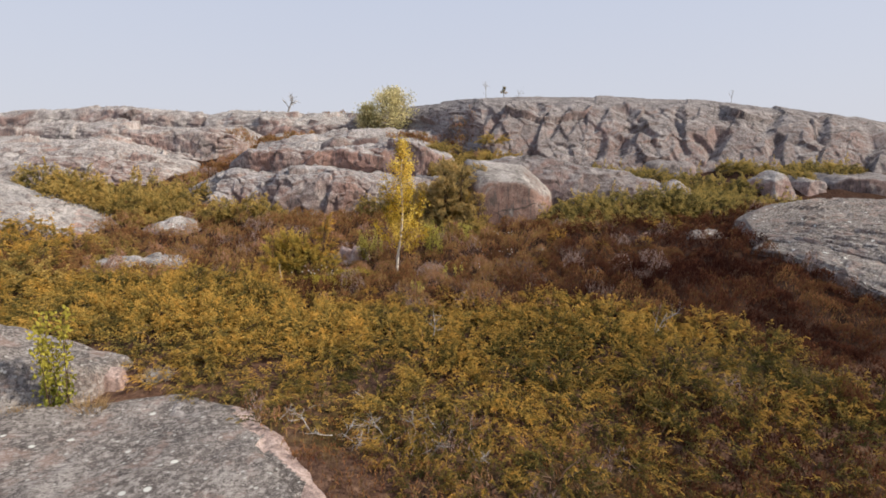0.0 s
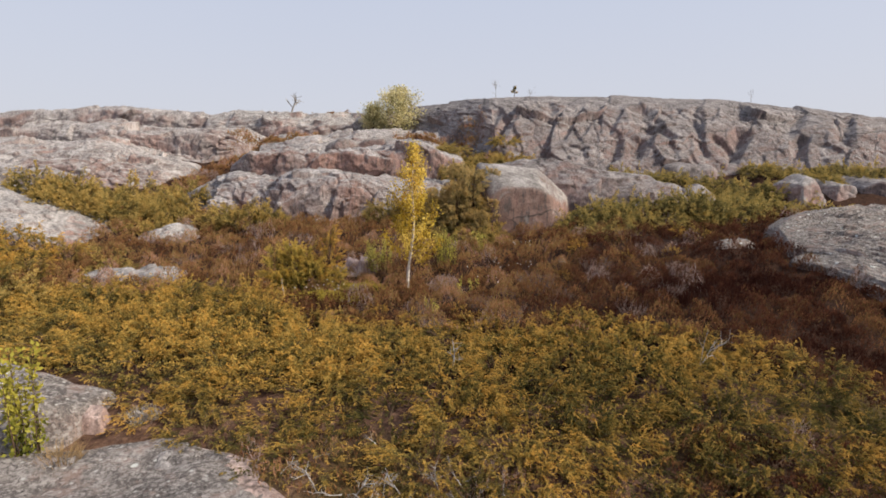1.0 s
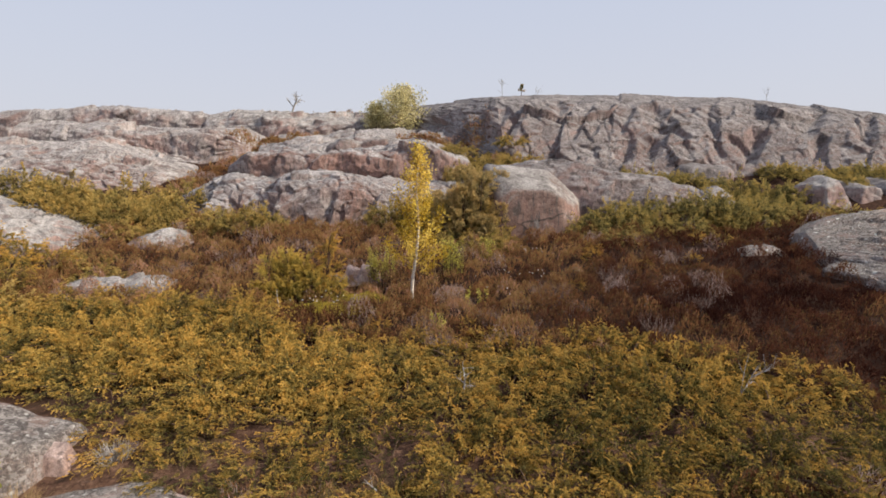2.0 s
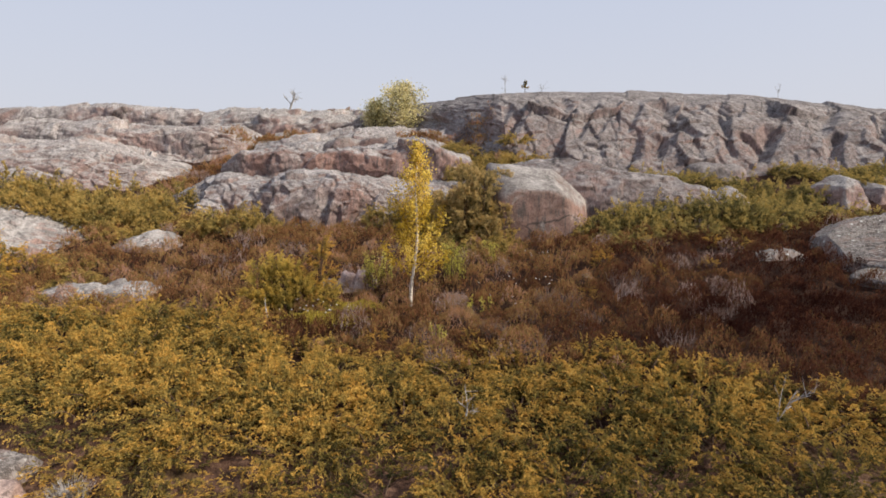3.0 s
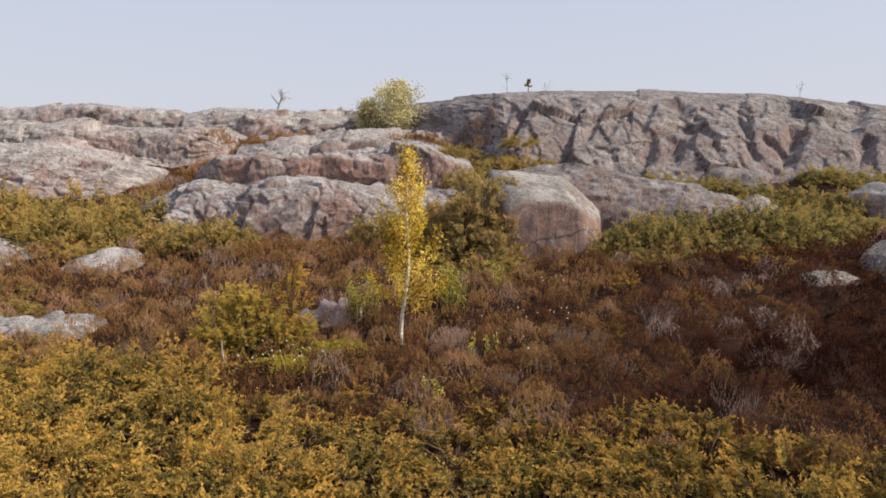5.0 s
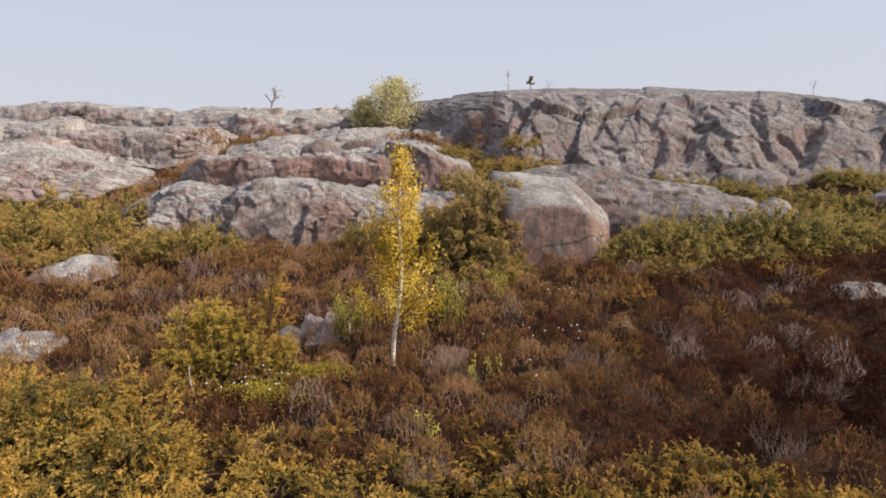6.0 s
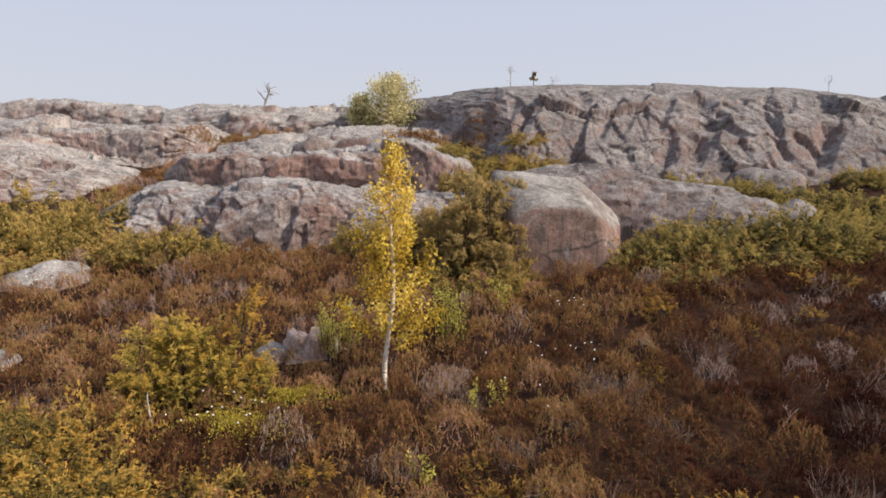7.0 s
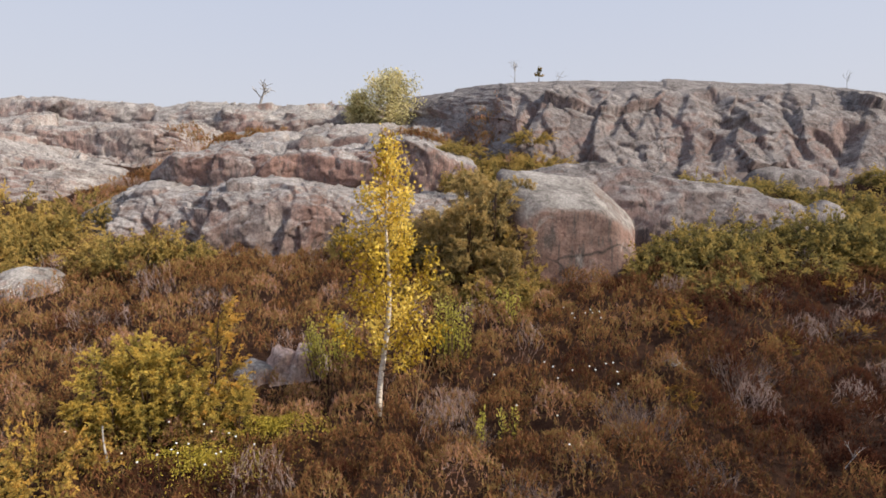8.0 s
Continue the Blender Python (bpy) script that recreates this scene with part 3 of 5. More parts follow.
rock_mass("rock_hillside", (-11, 21, 2.2), "rounded granite cliff with cracked grey and pink face", (
    (-16.0, 20.5, 2.9, -16.0, 21.8, 3.70), (-12.9, 20.5, 2.65, -13.3, 21.4, 3.5), (-11.1, 20.5, 2.43, -11.3, 21.2, 3.37), (-10.2, 20.5, 2.2, -10.2, 21.1, 3.36),
    (-9.1, 20.5, 2.0, -8.7, 21.0, 3.38), (-8.4, 20.7, 2.35, -8.1, 21.0, 3.1), (-7.75, 20.95, 2.6, -7.7, 21.1, 2.8)), 4.0, 0.06, 22, ROCK, (1.9, 1.2), 0.13, 0.3, boxy=2.8)
rock_mass("rock_hillside", (-15, 25.5, 3.5), "weathered granite brow on the skyline", (
    (-22.0, 24.8, 3.4, -22.0, 26.0, 4.3), (-18.3, 25.0, 3.69, -18.5, 26.0, 4.55), (-16.0, 25.0, 3.75, -16.8, 26.0, 4.72), (-14.6, 25.0, 3.95, -15.4, 26.0, 4.73),
    (-13.0, 25.0, 3.85, -13.6, 26.0, 4.57), (-11.2, 25.1, 3.75, -11.9, 26.1, 4.43), (-10.2, 25.3, 3.7, -10.2, 26.2, 4.30)), 3.0, 0.0, 23, ROCK, (1.6, 0.9), 0.10, 0.3, boxy=2.6, step=0.09)
rock_mass("rock_hillside", (-6, 25, 3.3), "low grey rock knolls below the misty skyline", (
    (-11.0, 24.8, 3.5, -11.0, 26.0, 4.38), (-9.2, 24.4, 3.45, -9.5, 26.0, 4.44), (-7.4, 24.2, 3.45, -7.7, 26.0, 4.45), (-5.6, 24.3, 3.5, -5.8, 26.0, 4.40),
    (-4.2, 24.4, 3.5, -4.4, 26.0, 4.32), (-2.8, 24.6, 3.5, -3.0, 26.0, 4.25), (-1.2, 24.8, 3.5, -1.4, 26.2, 4.2), (0.2, 25.0, 3.4, 0.2, 26.2, 4.2)), 3.0, 0.0, 24, ROCK_PALE, (1.5, 0.8), 0.15, 0.3, boxy=1.9, step=0.08, tilt=0.3)
rock_mass("rock_hillside", (-3, 21, 2.5), "grey rock slabs between patches of rusty heather", (
    (-7.2, 20.6, 2.45, -7.4, 22.2, 2.95), (-5.6, 20.2, 2.5, -5.8, 22.0, 3.05), (-4.2, 20.0, 2.55, -4.4, 22.0, 3.25), (-2.8, 20.0, 2.6, -3.0, 21.9, 3.35),
    (-1.4, 20.1, 2.6, -1.5, 22.0, 3.30), (-0.2, 20.4, 2.6, -0.2, 22.2, 3.25), (0.8, 20.8, 2.6, 0.8, 22.4, 3.2)), 2.4, 0.08, 25, ROCK, (1.4, 0.8), 0.15, 0.3, boxy=2.0, step=0.07, tilt=0.3)
rock_mass("rock_ledge", (-4, 15.5, 0.5), "red and grey granite ledge rising from the heather", (
    (-8.5, 16.8, 0.9, -8.6, 17.3, 1.0), (-7.7, 15.7, 0.7, -7.9, 16.9, 1.32), (-6.7, 15.3, 0.65, -7.2, 16.7, 1.64), (-5.9, 15.2, 0.5, -6.35, 16.4, 1.90), (-5.3, 15.2, 0.45, -5.6, 16.3, 1.76), (-5.0, 15.15, 0.42, -5.05, 16.2, 1.72),
    (-4.75, 14.95, 0.42, -4.85, 15.8, 1.82), (-3.6, 14.95, 0.45, -4.2, 15.8, 1.87), (-2.9, 15.0, 0.5, -3.4, 15.85, 1.86), (-2.2, 15.1, 0.6, -2.6, 15.9, 1.77), (-1.4, 15.3, 0.8, -1.5, 16.0, 1.56),
    (-0.4, 15.6, 0.9, -0.5, 16.2, 1.6), (0.9, 15.8, 1.0, 0.9, 16.4, 1.55)), 1.6, 0.10, 37, ROCK_RED, (1.2, 1.6), 0.06, 0.30, -0.05, 0.032,
    (1.9, 1.9, 1.9, 1.9, 2.2, 2.6, 3.0, 3.0, 3.0, 3.0, 3.0, 3.0, 3.0), ((-4.2, 1.1, -4.7, 0.1, 0.22, 0.10, 0.35), (-2.9, 1.0, -3.2, 0.1, 0.16, 0.08, 0.35), (-5.9, 0.9, -5.5, 0.2, 0.15, 0.10, 0.3)), tilt=0.12)
rock_mass("rock_ledge", (-3.5, 17, 1.7), "upper granite ledge with bare red upright face", (
    (-6.75, 17.0, 1.9, -6.75, 17.2, 2.05), (-6.1, 16.6, 1.8, -6.05, 16.95, 2.36), (-5.4, 16.45, 1.55, -5.2, 16.8, 2.5), (-4.5, 16.45, 1.7, -4.6, 16.8, 2.48), (-3.85, 16.45, 1.75, -3.85, 16.72, 2.42),
    (-3.6, 16.6, 1.75, -3.6, 16.9, 2.44), (-2.7, 16.55, 1.75, -3.0, 16.85, 2.49), (-1.9, 16.5, 1.65, -2.3, 16.9, 2.52), (-1.4, 16.6, 1.65, -1.9, 16.9, 2.63), (-0.9, 16.6, 1.6, -1.2, 16.9, 2.66),
    (-0.3, 16.6, 1.6, -0.45, 17.0, 2.5), (0.4, 16.7, 1.55, 0.35, 17.1, 2.2)), 2.8, 0.11, 38, ROCK_RED, (1.3, 0.9), 0.06, 0.2, -0.05, 0.034, 4.5)
rock_mass("rock_ledge", (-3, 18.5, 2.4), "dark broken blocks behind the upper ledge", (
    (-4.6, 18.4, 2.45, -4.5, 18.6, 2.55), (-3.85, 18.05, 2.4, -3.75, 18.35, 2.80), (-3.4, 17.95, 2.4, -3.4, 18.25, 2.9), (-3.2, 18.2, 2.4, -3.15, 18.5, 2.78), (-2.5, 18.15, 2.45, -2.5, 18.4, 2.92),
    (-1.85, 18.3, 2.5, -1.9, 18.6, 2.9), (-1.3, 18.5, 2.55, -1.3, 18.9, 2.7)), 1.6, 0.02, 39, ROCK_DARK, (0.9, 0.7), 0.06, 0.3, 0.0, 0.05, 4.5)
rock_mass("rock_slab", (8.5, 10.5, 0.2), "wide smooth lichen-grey rock slab at the heath's edge", (
    (6.3, 10.75, 0.56, 6.75, 11.9, 0.78), (6.8, 10.0, 0.50, 7.5, 12.4, 1.03), (7.25, 9.5, 0.46, 8.4, 12.4, 1.18),
    (7.6, 8.8, 0.36, 9.6, 12.4, 1.24), (8.1, 7.8, 0.18, 11.0, 12.0, 1.24), (8.8, 6.2, -0.05, 12.5, 11.0, 1.2)), 0.5, -0.2, 41, ROCK_NEAR, (2.4, 1.4), 0.03, 0.2, 0.0, 0.05, 1.15, (), "rock slab", 0.05, True)
rock_mass("rock_slab", (5.6, 11.4, 0.4), "low flat grey rock beside the wide slab", (
    (5.25, 11.4, 0.36, 5.3, 11.6, 0.46), (5.55, 11.3, 0.38, 5.6, 11.6, 0.57), (5.9, 11.3, 0.4, 5.9, 11.6, 0.60), (6.2, 11.4, 0.4, 6.2, 11.6, 0.5)), 0.3, -0.1, 49, ROCK_NEAR, (0.7, 0.4), 0.05, 0.3, 0.0, 0.04, 2.0, (), "rock slab", 0.2)
rock_mass("rock_slab", (7, 8.5, -0.1), "thin lower sheet of grey rock below the wide slab", (
    (6.0, 10.3, 0.36, 6.5, 10.5, 0.50), (6.3, 9.4, 0.34, 7.0, 9.9, 0.48), (6.4, 8.4, 0.25, 7.4, 9.0, 0.39), (6.5, 7.2, 0.0, 7.9, 8.0, 0.17), (6.8, 6.0, -0.2, 8.6, 6.5, 0.0)), 0.8, 0.02, 42, ROCK_NEAR, (1.0, 0.7), 0.04, 0.2, 0.0, 0.06, 2.0, (), "rock slab", 0.1, True)
rock_mass("rock_slab", (-10, 12.5, 0.4), "pale grey sloping rock slab among junipers", (
    (-13.5, 11.6, 1.2, -13.5, 13.8, 2.1), (-9.9, 11.3, 0.70, -10.9, 13.2, 1.60), (-9.0, 11.4, 0.58, -9.95, 13.1, 1.40), (-8.4, 11.8, 0.40, -9.1, 13.0, 1.05), (-7.9, 12.2, 0.30, -8.4, 12.95, 0.75), (-7.4, 12.5, 0.22, -7.7, 12.95, 0.46), (-7.1, 12.6, 0.2, -7.3, 12.95, 0.3)),
    1.0, -0.15, 43, ROCK_PALE, (1.8, 0.8), 0.05, 0.6, 0.0, 0.05, 1.4, (), "rock slab", 0.10, True)
rock_mass("boulder", (-6.4, 12.5, 0.2), "low pale rock with red lichen in the heather", (
    (-7.55, 12.5, 0.1, -7.4, 13.0, 0.34), (-7.15, 12.4, 0.1, -7.05, 12.95, 0.58), (-6.7, 12.4, 0.12, -6.7, 13.0, 0.70), (-6.35, 12.5, 0.15, -6.3, 13.0, 0.68), (-6.15, 12.6, 0.2, -6.15, 13.0, 0.52)),
    0.5, -0.1, 44, ROCK_PALE, (0.8, 0.5), 0.04, 0.3, 0.0, 0.04, 2.2, (), "boulder", 0.15, True)
rock_mass("rock_slab", (-5.8, 9.8, 0.0), "flat grey rock lying in the heath", (
    (-6.9, 9.75, -0.02, -6.8, 10.0, 0.14), (-6.4, 9.6, -0.02, -6.3, 9.95, 0.24), (-5.8, 9.65, 0.0, -5.8, 10.0, 0.26), (-5.3, 9.75, 0.0, -5.3, 10.05, 0.22), (-5.0, 9.9, -0.02, -5.0, 10.1, 0.13)),
    0.4, 0.05, 45, ROCK_PALE, (0.7, 0.5), 0.04, 0.3, 0.0, 0.04, 2.0, (), "rock slab", 0.15, True)


def bedrock_tree():
    verts, quads, start = [], [], 0
    for q, f in SOLID:
        verts.append(q), quads.append(f + start)
        start += len(q)
    return BVHTree.FromPolygons(np.concatenate(verts).tolist(), np.concatenate(quads).tolist())


ROCK_TREE = bedrock_tree()


def land(x, y):
    """The top of ground and bedrock."""
    x, y = np.broadcast_arrays(np.asarray(x, float), np.asarray(y, float))
    z = np.array(ground_height(x, y), float)
    flat_x, flat_y, flat_z = x.ravel(), y.ravel(), z.reshape(-1)
    for k in np.flatnonzero((flat_y > 14.4) | (flat_x > 5.4) | (flat_x < -4.0)):
        spot = ROCK_TREE.ray_cast(Vector((flat_x[k], flat_y[k], 12.0)), Vector((0, 0, -1)))[0]
        if spot is not None and spot.z > flat_z[k]:
            flat_z[k] = spot.z
    return flat_z.reshape(x.shape)


def hewn(name, at, planes, mat, seed, power=34.0, detail=5, rough=0.02, worn=True):
    """A rock bounded by worn planes: each is its outward direction and its distance from the middle."""
    d, f = BALL[detail]
    n = np.array([q[:3] for q in planes], float)
    n /= np.linalg.norm(n, axis=1, keepdims=True)
    h = np.array([q[3] for q in planes])
    v = d * ((np.maximum(d @ n.T / h, 0) ** power).sum(1) ** (-1 / power))[:, None]
    v = v + d * (rough * (1.6 * fbm(v / 0.5 + seed, 3, seed) + 0.8 * fbm(v / 0.12 + seed, 3, seed + 1)))[:, None]
    me = mesh_of(name, v, f, smooth=worn)
    me.materials.append(mat)
    ob = new(name, me)
    ob.matrix_basis = pose(*at)
    FOOT.append((at[0], at[1], float(np.abs(v[:, 0]).max()), float(np.abs(v[:, 1]).max()), at[2] + 0.3))
    return ob


tagged(hewn("boulder", (1.68, 14.2, 1.08), [(0.05, -1, 0.10, 0.90), (-1, -0.12, 0.0, 1.02), (0.64, -0.28, 0.75, 0.80), (0.95, -0.3, 0.06, 1.10), (0.12, -0.30, 1, 0.72), (0, 1, 0.2, 0.95), (0, 0, -1, 1.0), (0.75, -0.75, 0.22, 1.02), (-0.6, -0.5, 0.8, 1.06)], ROCK_BOULDER, 14), "large rounded boulder with red-brown front beside juniper", "boulder")
rock_mass("rock_slab", (4, 15, 1.0), "long low grey rock rib sloping behind juniper", (
    (0.9, 15.0, 1.2, 0.9, 15.6, 2.10), (2.0, 14.9, 1.2, 2.0, 15.5, 2.22), (3.0, 14.75, 1.1, 2.95, 15.4, 2.18), (3.9, 14.6, 1.0, 3.85, 15.3, 1.98), (4.9, 14.55, 1.0, 4.9, 15.2, 1.83), (6.0, 14.6, 1.0, 6.0, 15.1, 1.55), (6.6, 14.9, 1.0, 6.6, 15.2, 1.2)),
    0.9, -0.05, 46, ROCK_RIDGE, (1.5, 0.8), 0.05, 0.3, 0.0, 0.05, 1.7, (), "rock slab", 0.12)
tagged(block(None, 6.5, 14.7, 0.9, 0.8, 0.9, 1.48, 15, 4, -5, 4, 7.0, 0.1, ROCK_RIDGE, "boulder", 16), "small pale boulder at the rib's end", "boulder")
tagged(block(None, 7.4, 17.2, 1.8, 1.3, 1.3, 2.2, 5, -3, 0, 4, 5.0, 0.08, ROCK_RIDGE, "boulder", 17), "rounded boulder at the foot of the ridge", "boulder")
tagged(hewn("boulder", (9.62, 15.45, 1.14), [(-1, -0.35, 0.18, 0.46), (0.30, -1, 0.30, 0.40), (1, -0.1, 0.34, 0.40), (0.55, 0, 1, 0.62), (-0.6, -0.2, 1, 0.58), (0.1, -0.8, 0.9, 0.54), (0, 1, 0.1, 0.5), (0, 0, -1, 0.9)], ROCK_PALE, 18, 44.0, 5, 0.025), "upright pale angular boulder standing beyond the slab", "boulder")
tagged(hewn("boulder", (11.0, 16.2, 1.12), [(-1, -0.5, 0.35, 0.42), (0.2, -1, 0.2, 0.42), (1, 0, 0.2, 0.46), (0.2, -0.1, 1, 0.46), (0, 1, 0, 0.5), (0, 0, -1, 0.8), (-0.5, -0.3, 1, 0.5)], ROCK, 19, 40.0, 5, 0.025), "squat grey boulder beside larger block", "boulder")
tagged(hewn("boulder", (12.6, 16.5, 1.10), [(-0.1, -1, -0.08, 0.62), (-1, -0.3, 0.25, 1.12), (1, -0.1, 0.2, 1.3), (0.02, -0.14, 1, 0.58), (0, 1, 0.1, 0.8), (0, 0, -1, 0.9), (-0.5, -0.3, 1, 0.86)], ROCK_RIDGE, 20, 40.0, 5, 0.03), "broad flat-topped grey boulder with dark front", "boulder")
tagged(hewn("boulder", (-2.25, 10.7, 0.03), [(-0.3, -1, 0.9, 0.15), (0.6, -1, 0.4, 0.18), (1, 0.2, 0.3, 0.26), (-0.9, -0.2, 0.35, 0.30), (0.4, 0.2, 1, 0.13), (-0.5, 0, 1, 0.17), (0, 1, 0, 0.2), (0, 0, -1, 0.4)], ROCK_PALE, 26, 60.0, 4, 0.03, False), "low grey broken rock beside willow shoots", "boulder")
tagged(hewn("boulder", (-2.0, 10.72, 0.12), [(0.5, -1, 0.3, 0.12), (-1, -0.6, 0.4, 0.12), (1.0, -0.4, 0.5, 0.13), (-0.5, -0.2, 0.8, 0.20), (0.5, 0, 1, 0.18), (0, 1, 0, 0.15), (0, 0, -1, 0.5)], ROCK_BROKEN, 29, 60.0, 4, 0.03, False), "pointed pinkish broken rock beside willow shoots", "boulder")
tagged(hewn("boulder", (-1.78, 10.80, 0.17), [(0.3, -1, 0.3, 0.12), (-1, -0.3, 0.5, 0.11), (1.0, -0.3, 0.6, 0.14), (0, -0.2, 1, 0.14), (0, 1, 0, 0.15), (0, 0, -1, 0.5)], ROCK_BROKEN, 30, 60.0, 4, 0.03, False), "small pink broken stone beside willow shoots", "boulder")


def near_slab():
    """The flat slab under the camera's start, with a broken pink rim along its outer edge."""
    xs, ys = np.arange(-6.5, -0.2, 0.05), np.arange(-0.5, 5.9, 0.05)
    gx, gy = np.meshgrid(xs, ys)
    wob = 0.05 * flat_noise(gx, gy, 0.5, 3, 81) + 0.10 * flat_noise(gx, gy, 1.6, 2, 83)
    outer = 1.90 - 0.75 * gx - 0.67 * gy + wob
    inside = np.minimum(outer, np.minimum(3.56 - 0.45 * gx - 0.89 * gy + wob, 6.04 + 0.3 * gx - 0.95 * gy + wob))
    inside = np.minimum(inside, np.minimum(gx + 6.1 + 0.3 * gy + 5 * wob, gy - 0.1 + 0.25 * np.sin(gx * 1.7) + 5 * wob))
    z = -0.35 + 0.05 * flat_noise(gx, gy, 1.4, 3, 85) + 0.018 * flat_noise(gx, gy, 0.25, 3, 86) - 0.02 * (gx + 3)
    z -= 0.13 * np.clip(1 - inside / 0.30, 0, 1) ** 2
    z -= 0.05 * np.clip(1 - np.abs(inside - 0.24 - 0.05 * flat_noise(gx, gy, 0.3, 2, 87)) / 0.03, 0, 1)
    z = np.where(inside < 0, z + inside * 2.5, z)
    n = len(xs)
    at = np.array((-3, 3, -0.6))
    p = np.stack([gx.ravel(), gy.ravel(), np.maximum(z, -1.2).ravel()], 1) - at
    i = (np.arange(len(ys) - 1)[:, None] * n + np.arange(n - 1)[None]).ravel()
    quads = np.stack([i, i + 1, i + n + 1, i + n], 1)
    rim = (outer + 0.10 * flat_noise(gx, gy, 0.3, 3, 88)).ravel()[i] < 0.27
    top = thing("rock_slab", tuple(at), "lichen-spotted grey granite slab with pink broken edge", "rock slab")
    for name, mask, mat, label in (("rock_face", ~rim, ROCK_NEAR, ""), ("broken_edge", rim, ROCK_PINK, "fresh pink broken rim")):
        used, local = np.unique(quads[mask], return_inverse=True)
        part(name, mesh_of(name, p[used], local.reshape(-1, 4), smooth=True), mat, top, label)


near_slab()


def leaning_slab():
    """The rock that rises beside the flat slab."""
    xs, ys = np.arange(-9, -3.0, 0.05), np.arange(4.2, 7.0, 0.05)
    gx, gy = np.meshgrid(xs, ys)
    wob = 0.06 * flat_noise(gx, gy, 0.6, 3, 91)
    front = -6.20 - 0.6 * gx + 0.8 * gy + wob
    front = np.minimum(front, gy - 4.62 + wob)
    crest = -0.24 + 0.27 * np.clip(-3.35 - gx, -0.4, 3.0) + 0.05 * flat_noise(gx, gy, 0.9, 3, 92)
    z = np.minimum(crest, -0.50 + 1.15 * front) + 0.02 * flat_noise(gx, gy, 0.25, 3, 93)
    z -= np.clip(gx + 3.65, 0, 1) * 2.5 + np.clip(gy - 5.9 - wob, 0, 2) * 1.2
    n = len(xs)
    at = np.array((-5, 5.4, -0.5))
    p = np.stack([gx.ravel(), gy.ravel(), np.maximum(z, -1.2).ravel()], 1) - at
    i = (np.arange(len(ys) - 1)[:, None] * n + np.arange(n - 1)[None]).ravel()
    top = thing("rock_slab", tuple(at), "sloping lichen-grey rock beside a leafy sapling", "rock slab")
    part("rock_face", mesh_of("rock_face", p, np.stack([i, i + 1, i + n + 1, i + n], 1), smooth=True), ROCK_NEAR, top)


leaning_slab()


# ---- juniper ----
def juniper_meshes(seed, radius, height, limbs, upright=0.0, coarse=1.0, count=34):
    """Foliage and stem meshes of a bush of that radius and height: limbs set with short, dense, needled shoots."""
    rng = np.random.default_rng(seed)
    K, N = 9, count
    turn = rng.uniform(0, 2 * math.pi, limbs)
    out = np.sqrt(rng.uniform(0, 1, limbs))
    base = np.stack([np.cos(turn) * out * radius * 0.7, np.sin(turn) * out * radius * 0.7, height * rng.uniform(0.03, 0.62, limbs) * (1 - 0.5 * out ** 2)], 1)
    if upright:
        base[:, 2] = height * rng.uniform(0.03, 0.80, limbs)
        base[:, :2] *= 1 - 0.9 * base[:, 2:3] / height
    way = np.stack([np.cos(turn) * (0.5 + out), np.sin(turn) * (0.5 + out), 0.4 + 0.45 * rng.uniform(size=limbs) + upright * 1.0], 1)
    way += rng.normal(scale=0.3, size=way.shape)
    way /= np.linalg.norm(way, axis=1, keepdims=True)
    L = rng.uniform(0.17, 0.30, limbs)
    s = np.linspace(0.22, 1.0, K)
    nod = rng.uniform(-0.5, 0.25, limbs)
    axis = base[:, None] + way[:, None] * (L[:, None] * s)[..., None]
    axis[..., 2] += nod[:, None] * L[:, None] * s ** 2.5
    sideways = np.cross(way, rng.normal(size=way.shape))
    sideways /= np.linalg.norm(sideways, axis=1, keepdims=True)
    sign = np.where(np.arange(K) % 2 == 0, 1.0, -1.0)
    shoot = way[:, None] * 0.75 + sideways[:, None] * sign[None, :, None] * 0.50 + rng.normal(scale=0.28, size=(limbs, K, 3))
    shoot[:, -1] = way + rng.normal(scale=0.2, size=way.shape)
    shoot /= np.linalg.norm(shoot, axis=2, keepdims=True)
    sl = (0.068 - 0.016 * s)[None] * rng.uniform(0.7, 1.3, (limbs, K)) * coarse ** 0.5
    u = rng.uniform(0.0, 1.0, (limbs, K, N))
    pos = axis[:, :, None] + shoot[:, :, None] * (sl[..., None] * u)[..., None]
    pos[..., 2] -= 0.03 * u ** 2
    dirn = shoot[:, :, None] * 0.7 + (0, 0, 0.15) + rng.normal(scale=0.55, size=pos.shape)
    # young tips brighter; inner shade and sunlit tops are put into the tone too
    leaf_tone = 0.02 + 0.66 * s[None, :, None] ** 1.4 + 0.14 * u + 0.36 * (base[:, 2] / height - 0.30)[:, None, None] + rng.normal(scale=0.10, size=(limbs, 1, 1)) + rng.normal(scale=0.06, size=(limbs, K, 1))
    length = rng.uniform(0.013, 0.021, u.shape) * (1.15 - 0.45 * u) * coarse
    v, f = needles(pos.reshape(-1, 3), dirn.reshape(-1, 3), length.ravel(), 0.0088 * coarse, rng)
    fol = mesh_of("foliage", v, f, np.repeat(leaf_tone.ravel(), 3))
    pick = rng.permutation(limbs)[:9]
    lines = [(np.concatenate([[base[k] * (0.15, 0.15, 0.0)], [base[k] * (0.6, 0.6, 0.75)], axis[k, ::3]]), np.linspace(0.010, 0.002, 2 + len(axis[k, ::3]))) for k in pick]
    return fol, tubes_mesh("stem", lines, 4)


def juniper(name, meshes, mat, label, group):
    top = thing(name, (0, 0, 0), label, "juniper", group)
    part("foliage", meshes[0], mat, top)
    part("stem", meshes[1], TWIG, top, "brown branching stems")
    return top


